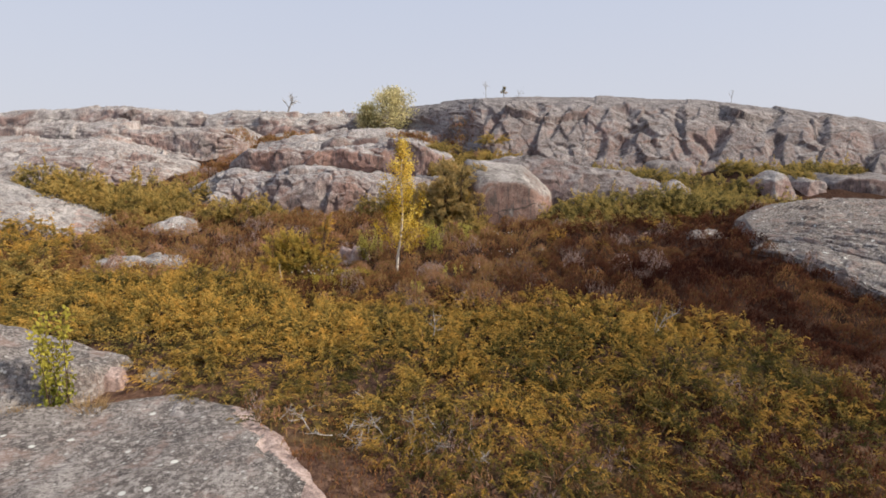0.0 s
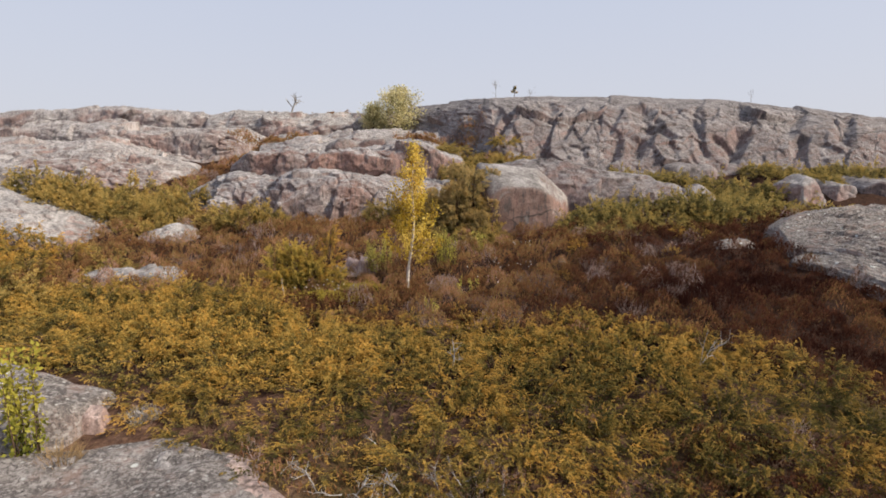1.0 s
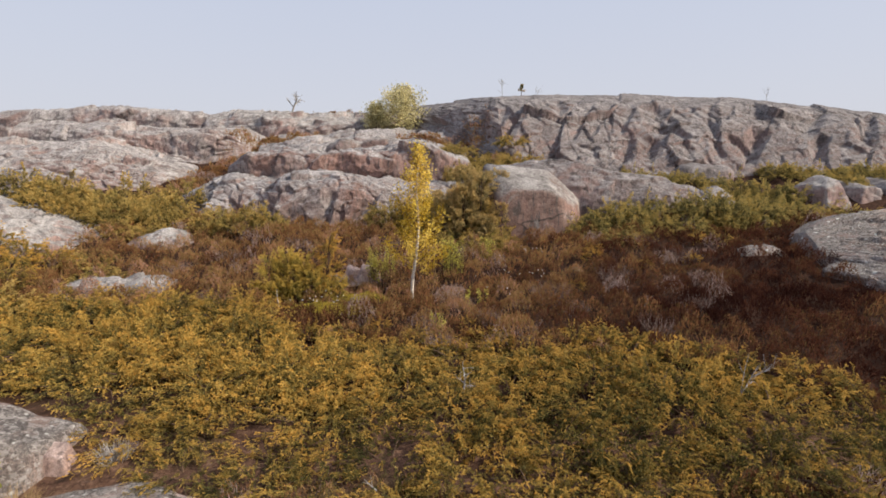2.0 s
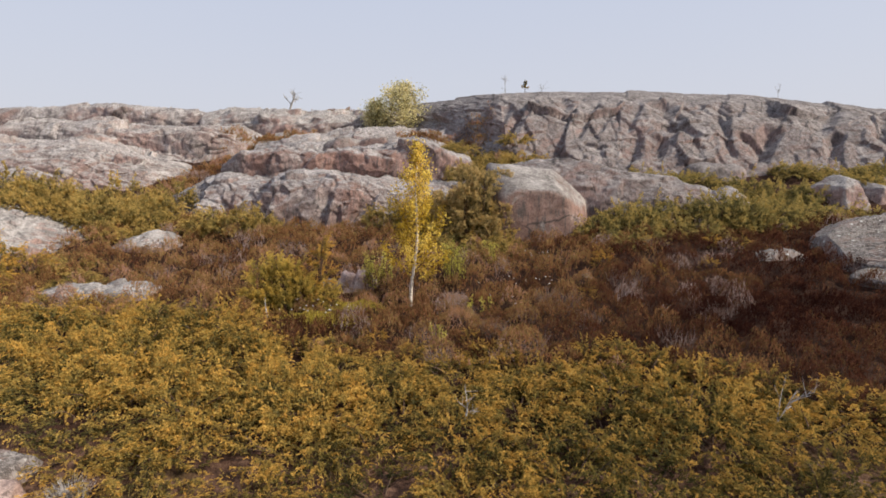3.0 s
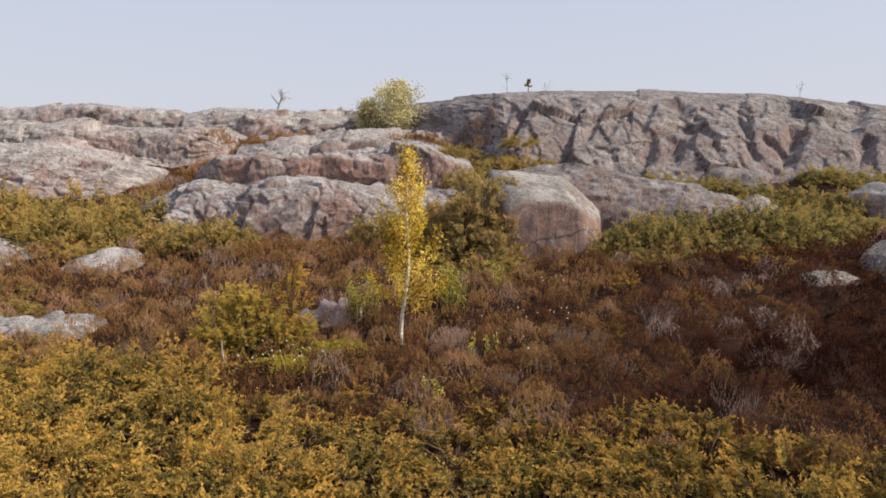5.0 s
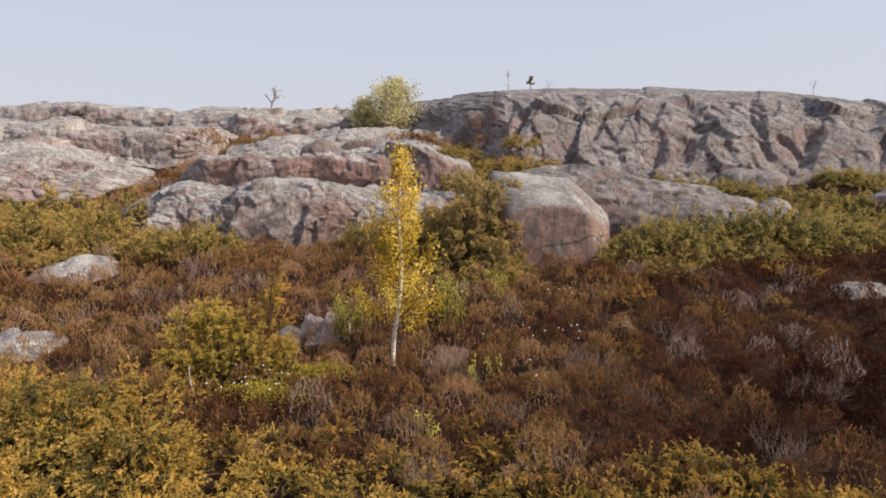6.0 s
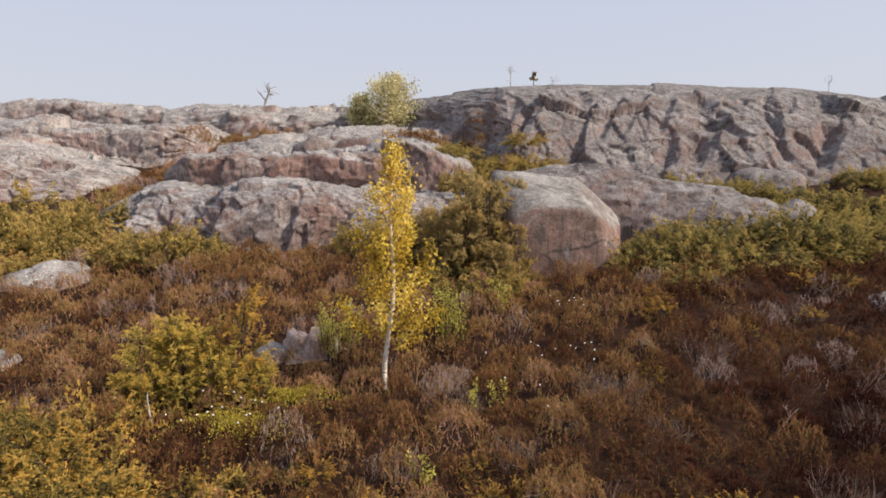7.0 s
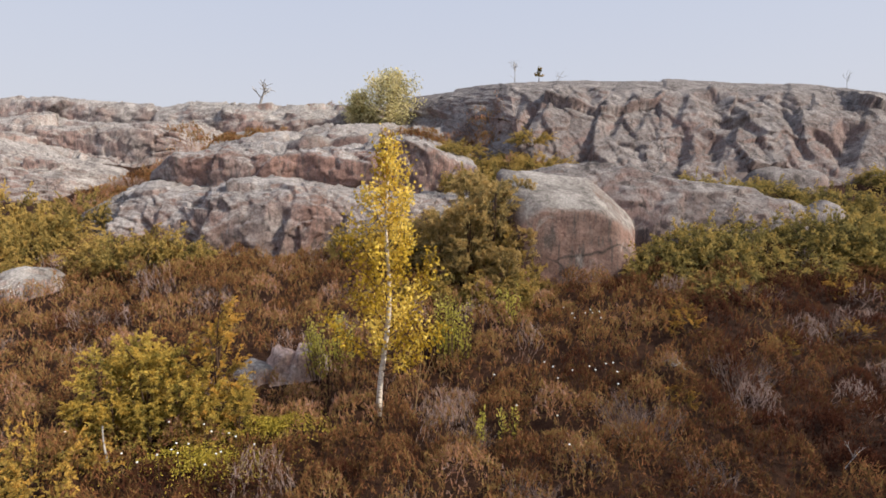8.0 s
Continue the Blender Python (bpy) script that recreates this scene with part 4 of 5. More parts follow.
def at_ground(x, y, yaw=0.0, scale=1.0, sink=0.0, tall=1.0):
    return pose(x, y, float(land(x, y)) - sink, 0, 0, yaw) @ Matrix.Diagonal((scale, scale, scale * tall, 1))


def mat_edge(x):
    """The far edge of the creeping juniper mat."""
    return np.interp(x, (-9, -5, -3.4, -2.8, -2.3, -1, 0.5, 2, 3, 3.4, 3.8, 4.4, 5.4), (9.5, 9.2, 9.15, 8.75, 8.5, 8.2, 7.85, 7.45, 7.2, 6.7, 6.2, 5.7, 5.3))


def near_edge(x):
    return np.interp(x, (-9, -5, -4, -3.1, -2.6, -2.0, -1.3, -0.5, 0.0, 0.7, 2, 5), (7.6, 7.0, 6.45, 6.1, 5.45, 5.2, 5.15, 5.1, 4.85, 4.5, 4.1, 3.7))


def juniper_mat():
    rng = np.random.default_rng(7)
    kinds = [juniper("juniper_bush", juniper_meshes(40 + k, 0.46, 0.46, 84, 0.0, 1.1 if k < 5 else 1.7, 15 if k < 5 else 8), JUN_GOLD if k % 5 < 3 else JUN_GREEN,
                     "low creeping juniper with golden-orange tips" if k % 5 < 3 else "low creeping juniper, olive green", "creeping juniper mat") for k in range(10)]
    spots = []
    for x in np.arange(-9.2, 5.4, 0.53):
        for y in np.arange(float(near_edge(x)), float(mat_edge(x)), 0.53):
            if x < 2.3 or y > 4.6 or rng.uniform() < 0.6:
                spots.append((x + rng.normal() * 0.14, y + rng.normal() * 0.14))
    free = set(range(10))
    for k, (x, y) in enumerate(spots):
        # darker olive bushes grow commoner to the right, imitating the dimmer light there
        green = rng.uniform() < np.interp(x, (-1.5, 2.5), (0.12, 0.75)) + (0.5 if y < 5.0 and x > 0 else 0.0)
        pick = (3 + k % 2 if green else k % 3) + (0 if y < 6.5 else 5)
        size = rng.uniform(0.85, 1.15) * (1.0 if x < 2.5 else 0.9)
        m = at_ground(x, y, rng.uniform(0, 360), size, 0.05, ((0.88 if x < 1 else 0.96) + 0.26 * float(flat_noise(x, y, 1.0, 2, 3))) * float(np.interp(y - near_edge(x), (0, 0.7), (0.7, 1.0))))
        if pick in free:
            free.remove(pick)
            kinds[pick].matrix_basis = m
        else:
            copy_thing(kinds[pick], m).matrix_basis = m
    return len(spots)


juniper_mat()


def mid_junipers():
    rng = np.random.default_rng(12)
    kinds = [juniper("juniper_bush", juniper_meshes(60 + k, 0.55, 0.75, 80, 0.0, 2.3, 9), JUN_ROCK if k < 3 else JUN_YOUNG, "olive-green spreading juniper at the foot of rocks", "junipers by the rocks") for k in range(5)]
    # x, y, scale, tall
    right = [(2.9 + 0.55 * k + rng.normal() * 0.12, 13.2 + 0.12 * k + rng.normal() * 0.25, rng.uniform(0.9, 1.2), rng.uniform(0.95, 1.35)) for k in range(8)]
    right += [(3.3 + 0.6 * k + rng.normal() * 0.12, 14.0 + 0.1 * k + rng.normal() * 0.2, rng.uniform(0.95, 1.15), 1.15) for k in range(8)]
    right += [(6.9 + 0.65 * (k % 5) + rng.normal() * 0.15, 15.4 + 0.75 * (k // 5) + rng.normal() * 0.2, rng.uniform(0.9, 1.2), rng.uniform(0.9, 1.2)) for k in range(10)]
    right += [(6.9 + 0.6 * k, 14.6 + rng.normal() * 0.1, 1.0, 0.9) for k in range(3)]
    right += [(2.9 + 0.55 * k, 16.9 + rng.normal() * 0.12, rng.uniform(0.8, 1.0), rng.uniform(0.8, 1.3)) for k in range(9)]
    right += [(9.6 + 0.65 * (k % 6), 17.0 + 0.6 * (k // 6) + rng.normal() * 0.2, rng.uniform(0.8, 1.1), 0.9) for k in range(12)]
    left = [(-10.6 + 0.62 * (k % 6) + rng.normal() * 0.15, 14.0 + 0.75 * (k // 6) + rng.normal() * 0.2, rng.uniform(0.9, 1.25), rng.uniform(1.1, 1.7)) for k in range(18)]
    left += [(-9.5 + 0.55 * k + rng.normal() * 0.1, 13.35 + rng.normal() * 0.1, rng.uniform(0.85, 1.1), rng.uniform(0.8, 1.1)) for k in range(5)]
    left += [(-5.9, 14.0, 1.1, 1.1), (-5.3, 13.9, 1.2, 1.2), (-4.8, 14.1, 1.0, 1.2), (-7.7, 9.2, 1.1, 0.9), (-7.0, 9.0, 1.0, 0.8), (-8.2, 10.0, 1.1, 0.8), (-6.6, 10.6, 0.9, 0.7), (-7.2, 11.3, 0.9, 0.7)]
    right += [(3.2 + 0.6 * k + rng.normal() * 0.12, 12.75 + 0.16 * k + rng.normal() * 0.15, rng.uniform(0.8, 1.0), rng.uniform(0.7, 0.9)) for k in range(7)]
    right += [(7.4 + 0.65 * k, 13.9 + 0.1 * k + rng.normal() * 0.1, 1.0, 0.9) for k in range(4)]
    centre = [(-0.1, 12.8, 0.9, 0.9), (0.45, 12.75, 0.95, 1.0), (0.9, 13.0, 0.7, 1.1), (-0.6, 12.9, 0.8, 0.9), (0.75, 13.5, 0.8, 1.9), (-1.7, 14.4, 1.1, 1.2), (-1.1, 14.2, 1.0, 1.2), (-0.2, 15.0, 1.1, 1.5), (0.6, 15.4, 0.9, 1.6), (0.1, 16.3, 0.9, 1.3), (0.9, 16.6, 1.0, 1.5), (1.6, 17.0, 0.9, 1.3), (2.5, 16.9, 0.9, 1.2), (1.2, 17.6, 0.9, 0.8), (0.5, 17.2, 0.9, 0.8)]
    centre += [(-0.1 + 0.62 * (k % 5) + rng.normal() * 0.12, 17.7 + 0.55 * (k // 5) + rng.normal() * 0.12, rng.uniform(0.75, 1.0), rng.uniform(0.55, 0.8)) for k in range(12)]
    free = set(range(5))
    for k, (x, y, size, tall) in enumerate(right + left + centre):
        m = at_ground(x, y, rng.uniform(0, 360), size, 0.05, tall)
        pick = k % 3 if k < len(right) else 3 + k % 2
        if pick in free:
            free.remove(pick)
            kinds[pick].matrix_basis = m
        else:
            copy_thing(kinds[pick], m).matrix_basis = m
    gold = juniper("juniper_bush", juniper_meshes(64, 0.40, 0.50, 40, 0.15, 1.15, 26), JUN_GOLD, "low golden juniper spray in the heather", "golden juniper sprays")
    gold.matrix_basis = at_ground(-3.05, 8.3, 0, 0.9)
    for x, y, size in ((-2.75, 8.0, 0.75), (-3.5, 8.6, 0.9), (-4.1, 8.5, 1.0), (-2.2, 8.35, 0.5), (0.1, 8.2, 0.42), (1.75, 8.05, 0.42), (1.86, 10.0, 0.4), (2.49, 11.5, 0.55), (3.3, 10.9, 0.4), (-1.2, 8.5, 0.4), (4.3, 11.2, 0.45), (2.44, 11.22, 0.5), (3.59, 12.39, 0.5), (4.85, 12.3, 0.55), (5.27, 12.0, 0.55), (0.01, 8.61, 0.35), (1.3, 7.75, 0.6), (1.6, 7.7, 0.7), (1.95, 7.5, 0.6), (2.35, 7.4, 0.55), (2.75, 7.3, 0.65), (3.0, 7.1, 0.6), (3.4, 6.7, 0.6), (-0.7, 8.0, 0.55), (0.4, 7.8, 0.55)):
        m = at_ground(x, y, rng.uniform(0, 360), size)
        copy_thing(gold, m).matrix_basis = m
    for x, y, size in ((-9.6, 10.3, 1.2), (-9.0, 10.5, 1.3), (-8.4, 10.4, 1.2), (-7.8, 10.2, 1.2), (-9.3, 11.0, 1.2), (-8.7, 11.1, 1.3), (-8.1, 11.0, 1.2), (-7.6, 10.9, 1.1), (-10.1, 10.9, 1.3), (-9.0, 9.8, 1.2), (-8.2, 9.7, 1.2), (-7.4, 9.6, 1.1)):
        m = at_ground(x, y, rng.uniform(0, 360), size, 0.03)
        copy_thing(gold, m).matrix_basis = m
    moss = juniper("juniper_bush", juniper_meshes(66, 0.36, 0.30, 60, 0.0, 1.2, 16), JUN_GREEN, "low mossy-green juniper cushion in the litter", "low juniper cushions")
    moss.matrix_basis = at_ground(-0.42, 4.2, 0, 0.7)
    for x, y, size in ((0.05, 4.3, 0.9), (0.35, 3.75, 0.8), (-0.15, 3.75, 0.6), (0.9, 3.9, 0.9)):
        m = at_ground(x, y, rng.uniform(0, 360), size)
        copy_thing(moss, m).matrix_basis = m
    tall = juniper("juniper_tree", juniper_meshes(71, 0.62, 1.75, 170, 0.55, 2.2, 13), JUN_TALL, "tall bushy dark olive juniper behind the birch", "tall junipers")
    tall.matrix_basis = at_ground(0.45, 13.55)
    for x, y, size, rise in ((0.05, 13.35, 0.85, 1.0), (0.85, 13.3, 0.62, 1.0), (-0.35, 13.5, 0.8, 0.95), (-0.85, 13.75, 0.7, 0.9), (-1.35, 14.0, 0.62, 0.8), (0.55, 12.95, 0.6, 0.85), (0.1, 14.3, 0.95, 1.1), (0.9, 14.2, 0.8, 1.15)):
        m = at_ground(x, y, rng.uniform(0, 360), size, 0.03, rise)
        copy_thing(tall, m).matrix_basis = m
    small = juniper("juniper_tree", juniper_meshes(72, 0.19, 0.95, 58, 0.95, 1.35, 20), JUN_SPRAY, "small upright juniper with yellow-green sprays", "young junipers")
    small.matrix_basis = at_ground(-2.78, 9.6, 0, 1.0)
    for x, y, size, rise in ((-3.08, 9.55, 0.95, 0.95), (-2.93, 9.75, 0.9, 1.05), (-2.60, 9.70, 0.95, 1.0), (-2.42, 9.60, 0.9, 0.85), (-2.68, 9.45, 0.7, 0.8), (-3.25, 9.45, 0.6, 0.85), (-2.25, 9.55, 0.8, 0.8), (-2.95, 9.42, 0.7, 0.75), (-2.05, 9.7, 0.7, 0.9)):
        m = at_ground(x, y, rng.uniform(0, 360), size, 0.02, rise)
        copy_thing(small, m).matrix_basis = m
    slim = juniper("juniper_tree", juniper_meshes(73, 0.16, 1.35, 60, 0.7, 1.2, 28), JUN_GOLD, "slim young juniper with a golden leader", "young junipers")
    slim.matrix_basis = at_ground(-2.22, 9.72)


mid_junipers()


# ---- heather ----
def on_rock(x, y, margin=0.0):
    hit = np.zeros(len(x), bool)
    for cx, cy, hw, hd, top in FOOT:
        hit |= (((x - cx) / (hw + margin)) ** 2 + ((y - cy) / (hd + margin)) ** 2 < 0.55) & (ground_height(cx, cy) + 0.02 < top)
    return hit


def cushions(x, y, seed):
    """The heather's tops above the ground: small rounded cushions, each with its own number from -1 to 1."""
    wx = x + 0.10 * flat_noise(x, y, 0.35, 2, seed)
    wy = y + 0.10 * flat_noise(x, y, 0.35, 2, seed + 1)
    kind, joint, _ = facets(wx, wy, 0.44, 0.44, seed, 1.0, 0.0)
    dome = np.clip(joint / 0.62, 0, 1) ** 0.6
    swell = 0.5 + 0.5 * flat_noise(x, y, 1.3, 2, seed + 2)
    return 0.02 + (0.17 + 0.12 * swell + 0.11 * kind) * dome, kind, dome


def heather(name, label, x, y, rng, size=1.0, tone=0.0, dead=0.045, coarse=1.0, seed=70, over_rock=False):
    """Short needled sprigs that cover the cushions, all in one mesh."""
    floor_z = land(x, y)
    rise, kind, dome = cushions(x, y, seed)
    keep = ~on_rock(x, y) & (rng.uniform(size=len(x)) < np.interp(dome, (0.1, 0.5), (0.25, 1.0)))
    if not over_rock:
        keep &= floor_z < ground_height(x, y) + 0.02
    x, y, floor_z, rise, kind = x[keep], y[keep], floor_z[keep], rise[keep], kind[keep]
    n = len(x)
    patch = flat_noise(x, y, 1.1, 2, 77)
    grey = ((kind * 7.3) % 1.0 < dead * np.clip(1 + 2.2 * patch, 0.2, 3)) & (rng.uniform(size=n) < 0.5)
    # tone falls to the right; both lifts along y put haze into the colour
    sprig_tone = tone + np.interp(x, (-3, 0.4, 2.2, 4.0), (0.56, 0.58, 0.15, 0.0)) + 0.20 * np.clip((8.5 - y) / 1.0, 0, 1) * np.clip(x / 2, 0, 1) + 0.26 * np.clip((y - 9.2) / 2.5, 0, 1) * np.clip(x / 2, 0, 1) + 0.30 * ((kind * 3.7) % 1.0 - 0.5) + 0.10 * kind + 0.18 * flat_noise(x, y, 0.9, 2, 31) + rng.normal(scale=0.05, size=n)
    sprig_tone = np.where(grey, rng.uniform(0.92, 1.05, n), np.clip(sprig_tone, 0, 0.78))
    tall = size * rng.uniform(0.8, 1.2, n) * np.where(grey, 1.1, 1.0)
    tip = np.stack([x, y, floor_z + rise * tall], 1)
    lean = rng.normal(scale=0.34, size=(n, 3)) + (0, 0, 1)
    lean /= np.linalg.norm(lean, axis=1, keepdims=True)
    long = 0.085 * coarse ** 0.5 * np.where(grey, 1.7, 1.0)
    side = 7
    u = rng.uniform(0, 1, (n, side)) ** 1.3
    at = tip[:, None] - lean[:, None] * (long[:, None] * u)[..., None]
    way = lean[:, None] * np.where(grey, 1.5, 0.95)[:, None, None] + rng.normal(scale=0.40, size=at.shape)
    length = rng.uniform(0.022, 0.050, u.shape) * coarse * np.where(grey, 1.8, 1.0)[:, None]
    width = 0.0075 * coarse * np.where(grey, 0.5, 1.0)[:, None] * np.ones(side)
    v, f = needles(at.reshape(-1, 3), way.reshape(-1, 3), length.ravel(), width.ravel(), rng)
    # needles lower on a sprig are darkened: the cushion's inner shade as colour
    leaf_tone = np.repeat((sprig_tone[:, None] + np.where(grey, 0.0, 0.22)[:, None] * (0.45 - u)).ravel(), 3)
    me = mesh_of(name, v, f, leaf_tone)
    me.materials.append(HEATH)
    return tagged(new(name, me), label, "heather", kind="stuff")


def strewn(rng, x0, x1, y0, y1, density):
    n = int((x1 - x0) * (y1 - y0) * density)
    return rng.uniform(x0, x1, n), rng.uniform(y0, y1, n)


def heath_fields():
    rng = np.random.default_rng(5)
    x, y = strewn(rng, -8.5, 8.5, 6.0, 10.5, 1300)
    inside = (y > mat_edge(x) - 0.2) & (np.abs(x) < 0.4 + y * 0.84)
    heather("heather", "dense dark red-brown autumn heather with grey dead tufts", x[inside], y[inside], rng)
    x, y = strewn(rng, -10, 10, 10.5, 15.6, 640)
    inside = np.abs(x) < 1.0 + y * 0.66
    heather("heather", "rusty brown heather running up to the rocks", x[inside], y[inside], rng, coarse=1.3)
    x, y = strewn(rng, -2.0, 5.5, 2.6, 5.6, 480)
    inside = (y < near_edge(x) + 0.2) & (0.75 * x + 0.67 * y > 1.80)
    heather("heather", "low brown heather and litter before the junipers", x[inside], y[inside], rng, 0.5, -0.12, 0.10)
    x, y = strewn(rng, 1.6, 5.0, 3.2, 5.2, 700)
    inside = x < 0.6 + y * 0.95
    heather("heather", "red-brown heather among the creeping junipers", x[inside], y[inside], rng, 0.9, -0.10)
    x, y = strewn(rng, 4.0, 6.5, 3.5, 6.0, 600)
    inside = x < 0.6 + y * 0.95
    heather("heather", "dark heather beside the wide rock slab", x[inside], y[inside], rng, 1.0, 0.0)
    patches = [(-6.8, 22.0, 1.7, 1.1), (-8.5, 17.2, 0.7, 1.6), (-8.35, 19.0, 0.5, 1.4), (-8.0, 20.5, 0.5, 1.0), (-0.5, 20.0, 1.8, 1.0), (2.2, 17.6, 1.6, 0.7), (8.5, 14.3, 2.4, 0.7), (-5.2, 27.2, 1.6, 0.5)]
    px, py = [], []
    for cx, cy, a, b in patches:
        k = int(1500 * a * b)
        w, r = rng.uniform(0, 2 * math.pi, k), np.sqrt(rng.uniform(0, 1, k)) * rng.uniform(0.7, 1.0, k)
        px.append(cx + a * r * np.cos(w)), py.append(cy + b * r * np.sin(w))
    heather("heather", "patches of rusty heather in hollows between rocks", np.concatenate(px), np.concatenate(py), rng, 0.7, 0.06, 0.05, 1.7, over_rock=True)


heath_fields()


# ---- trees and shrubs ----
def leafy_tree(name, at, label, category, height, spread, boughs, leaf, leaf_mat, wood_mat, seed, radius, lean=(0, 0), low=0.2, rise=1.3, per=44, wide_low=True, fluff=0.022):
    """A trunk, rising limbs with twigs, and a crown of single leaves."""
    rng = np.random.default_rng(seed)
    top = thing(name, at, label, category)
    s = np.linspace(0, 1, 14)
    trunk = np.stack([lean[0] * height * s + 0.012 * height * np.sin(s * 9 + seed), lean[1] * height * s + 0.01 * height * np.sin(s * 7), height * s], 1)
    me = tubes_mesh("trunk", [(trunk, radius * (1 - s) ** 0.8 + 0.003)], 9)
    part("trunk", me, wood_mat, top)
    limbs, pos, dirs, leaf_tone = [], [], [], []
    for k in range(boughs):
        f = low + (0.97 - low) * (k + rng.uniform(0, 1)) / boughs
        start = np.array([np.interp(f, s, trunk[:, j]) for j in range(3)])
        w = k * 2.4 + rng.normal() * 0.4
        reach = spread * (1 - f) ** 0.7 * rng.uniform(0.4, 1.2) + 0.05 * height * (1 - f) + 0.03
        if not wide_low:
            reach = spread * math.sin(math.pi * min(1, 0.25 + 0.75 * f)) ** 0.7 * rng.uniform(0.6, 1.1)
        q = np.linspace(0, 1, 7)
        way = np.array([math.cos(w), math.sin(w), 0.0])
        line = start + way * (reach * q ** 0.85)[:, None]
        line[:, 2] += reach * rise * (0.55 + 0.7 * f) * q ** 1.25 * rng.uniform(0.8, 1.2)
        limbs.append((line, np.linspace(radius * 0.32 * (1 - f * 0.6), 0.0015, 7)))
        m = max(6, int(per * (0.35 + reach / spread)))
        g = rng.uniform(0.25, 1.0, m)
        p = np.stack([np.interp(g, q, line[:, j]) for j in range(3)], 1)
        off = rng.normal(scale=fluff * height, size=p.shape)
        pos.append(p + off), dirs.append(rng.normal(size=p.shape) + (0, 0, -0.5)), leaf_tone.append(rng.uniform(0.2, 0.9) + rng.normal(scale=0.1, size=m))
        for j in rng.integers(0, m, 5):
            limbs.append((np.stack([p[j], p[j] + off[j] * 0.5, p[j] + off[j]]), (0.0025, 0.002, 0.001)))
    for k in range(boughs):
        bough = part("branch", tubes_mesh("branch", limbs[6 * k:6 * k + 6], 4), TWIG if wood_mat is BARK else wood_mat, top)
        v, f = leaves(pos[k], dirs[k], rng.uniform(0.75, 1.2, len(pos[k])) * leaf, leaf * 0.75, rng)
        part("foliage", mesh_of("foliage", v, f, np.repeat(leaf_tone[k], 4)), leaf_mat, bough)
    return top


birch_z = float(ground_height(-0.87, 10.13))
leafy_tree("birch_tree", (-0.87, 10.13, birch_z - 0.02), "young silver birch with golden-yellow autumn leaves", "tree", 2.56, 0.43, 44, 0.038, BIRCH_LEAF, BARK, 4, 0.027, (0.055, 0.0), 0.13, 1.6, 120, True, 0.016)
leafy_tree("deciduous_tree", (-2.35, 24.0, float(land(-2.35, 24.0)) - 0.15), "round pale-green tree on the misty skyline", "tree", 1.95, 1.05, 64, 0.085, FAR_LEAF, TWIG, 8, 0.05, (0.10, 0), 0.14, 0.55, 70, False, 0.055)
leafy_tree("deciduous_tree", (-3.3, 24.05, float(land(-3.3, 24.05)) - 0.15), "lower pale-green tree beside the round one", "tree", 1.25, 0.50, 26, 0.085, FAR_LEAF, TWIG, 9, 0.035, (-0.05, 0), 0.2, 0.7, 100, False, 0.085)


def bare_branching(at, label, category, name, height, seed, radius, lean, mat, forks=5):
    """A leafless tree or branch that forks and bends."""
    rng = np.random.default_rng(seed)
    top = thing(name, at, label, category)

    def limb(start, way, length, thick, level, store):
        q = np.linspace(0, 1, 6)[:, None]
        bend = rng.normal(scale=0.35, size=3)
        line = start + way * length * q + bend * length * 0.3 * q ** 2
        store.append((line, np.linspace(thick, thick * 0.45, 6)))
        if level:
            for f in range(forks if level == 2 else 3):
                d = way + rng.normal(scale=0.65, size=3)
                limb(line[rng.integers(2, 6)], d / np.linalg.norm(d), length * rng.uniform(0.45, 0.8), thick * 0.5, level - 1, store)

    lines = []
    way = np.array([lean[0], lean[1], 1.0])
    limb(np.zeros(3), way / np.linalg.norm(way), height * 0.55, radius, 2, lines)
    part("trunk", tubes_mesh("trunk", lines[:1], 6), mat, top)
    for k in range(forks):
        part("branch", tubes_mesh("branch", lines[1 + 4 * k:5 + 4 * k], 5), mat, top)
    return top


def on_land(x, y, up=0.0):
    return (x, y, float(land(x, y)) + up)


bare_branching(on_land(-7.25, 25.5, -0.05), "gnarled bare tree on the skyline", "tree", "bare_tree", 1.1, 3, 0.055, (0.3, 0), DEAD, 6)
bare_branching(on_land(1.75, 22.4, -0.05), "thin leafless sapling on the ridge", "tree", "bare_tree", 1.0, 5, 0.014, (0.05, 0), DEAD, 7)
bare_branching(on_land(3.1, 22.4, -0.05), "thin leafless sapling on the ridge", "tree", "bare_tree", 0.6, 6, 0.010, (-0.1, 0), DEAD, 6)
bare_branching(on_land(11.6, 22.0, -0.05), "thin leafless sapling on the ridge", "tree", "bare_tree", 0.6, 8, 0.009, (0.0, 0), DEAD, 6)
leafy_tree("pine_sapling", on_land(2.45, 22.2, -0.05), "tiny dark pine sapling on the ridge", "tree", 0.50, 0.13, 9, 0.05, JUN_GREEN, TWIG, 31, 0.012, (0.05, 0), 0.4, 0.5, 26)

# dead wood on the heath
for x, y, tall, seed, lean in ((-1.25, 4.62, 0.34, 12, (-0.5, -0.2)), (-0.9, 4.52, 0.30, 13, (0.6, 0.1)), (-0.55, 4.50, 0.38, 14, (-0.6, 0.1)), (-0.1, 4.15, 0.36, 22, (0.7, 0.0)),
                             (-0.75, 4.25, 0.26, 23, (0.4, -0.4)), (-1.55, 4.72, 0.28, 24, (0.8, 0.2)), (-0.25, 4.55, 0.30, 25, (-0.3, 0.3)), (0.25, 4.0, 0.30, 26, (0.9, 0.1))):
    bare_branching((x, y, float(ground_height(x, y)) + 0.05), "bleached forked twig in the litter", "dead wood", "dead_branch", tall * 0.75, seed, 0.006, lean, DEAD, 7)
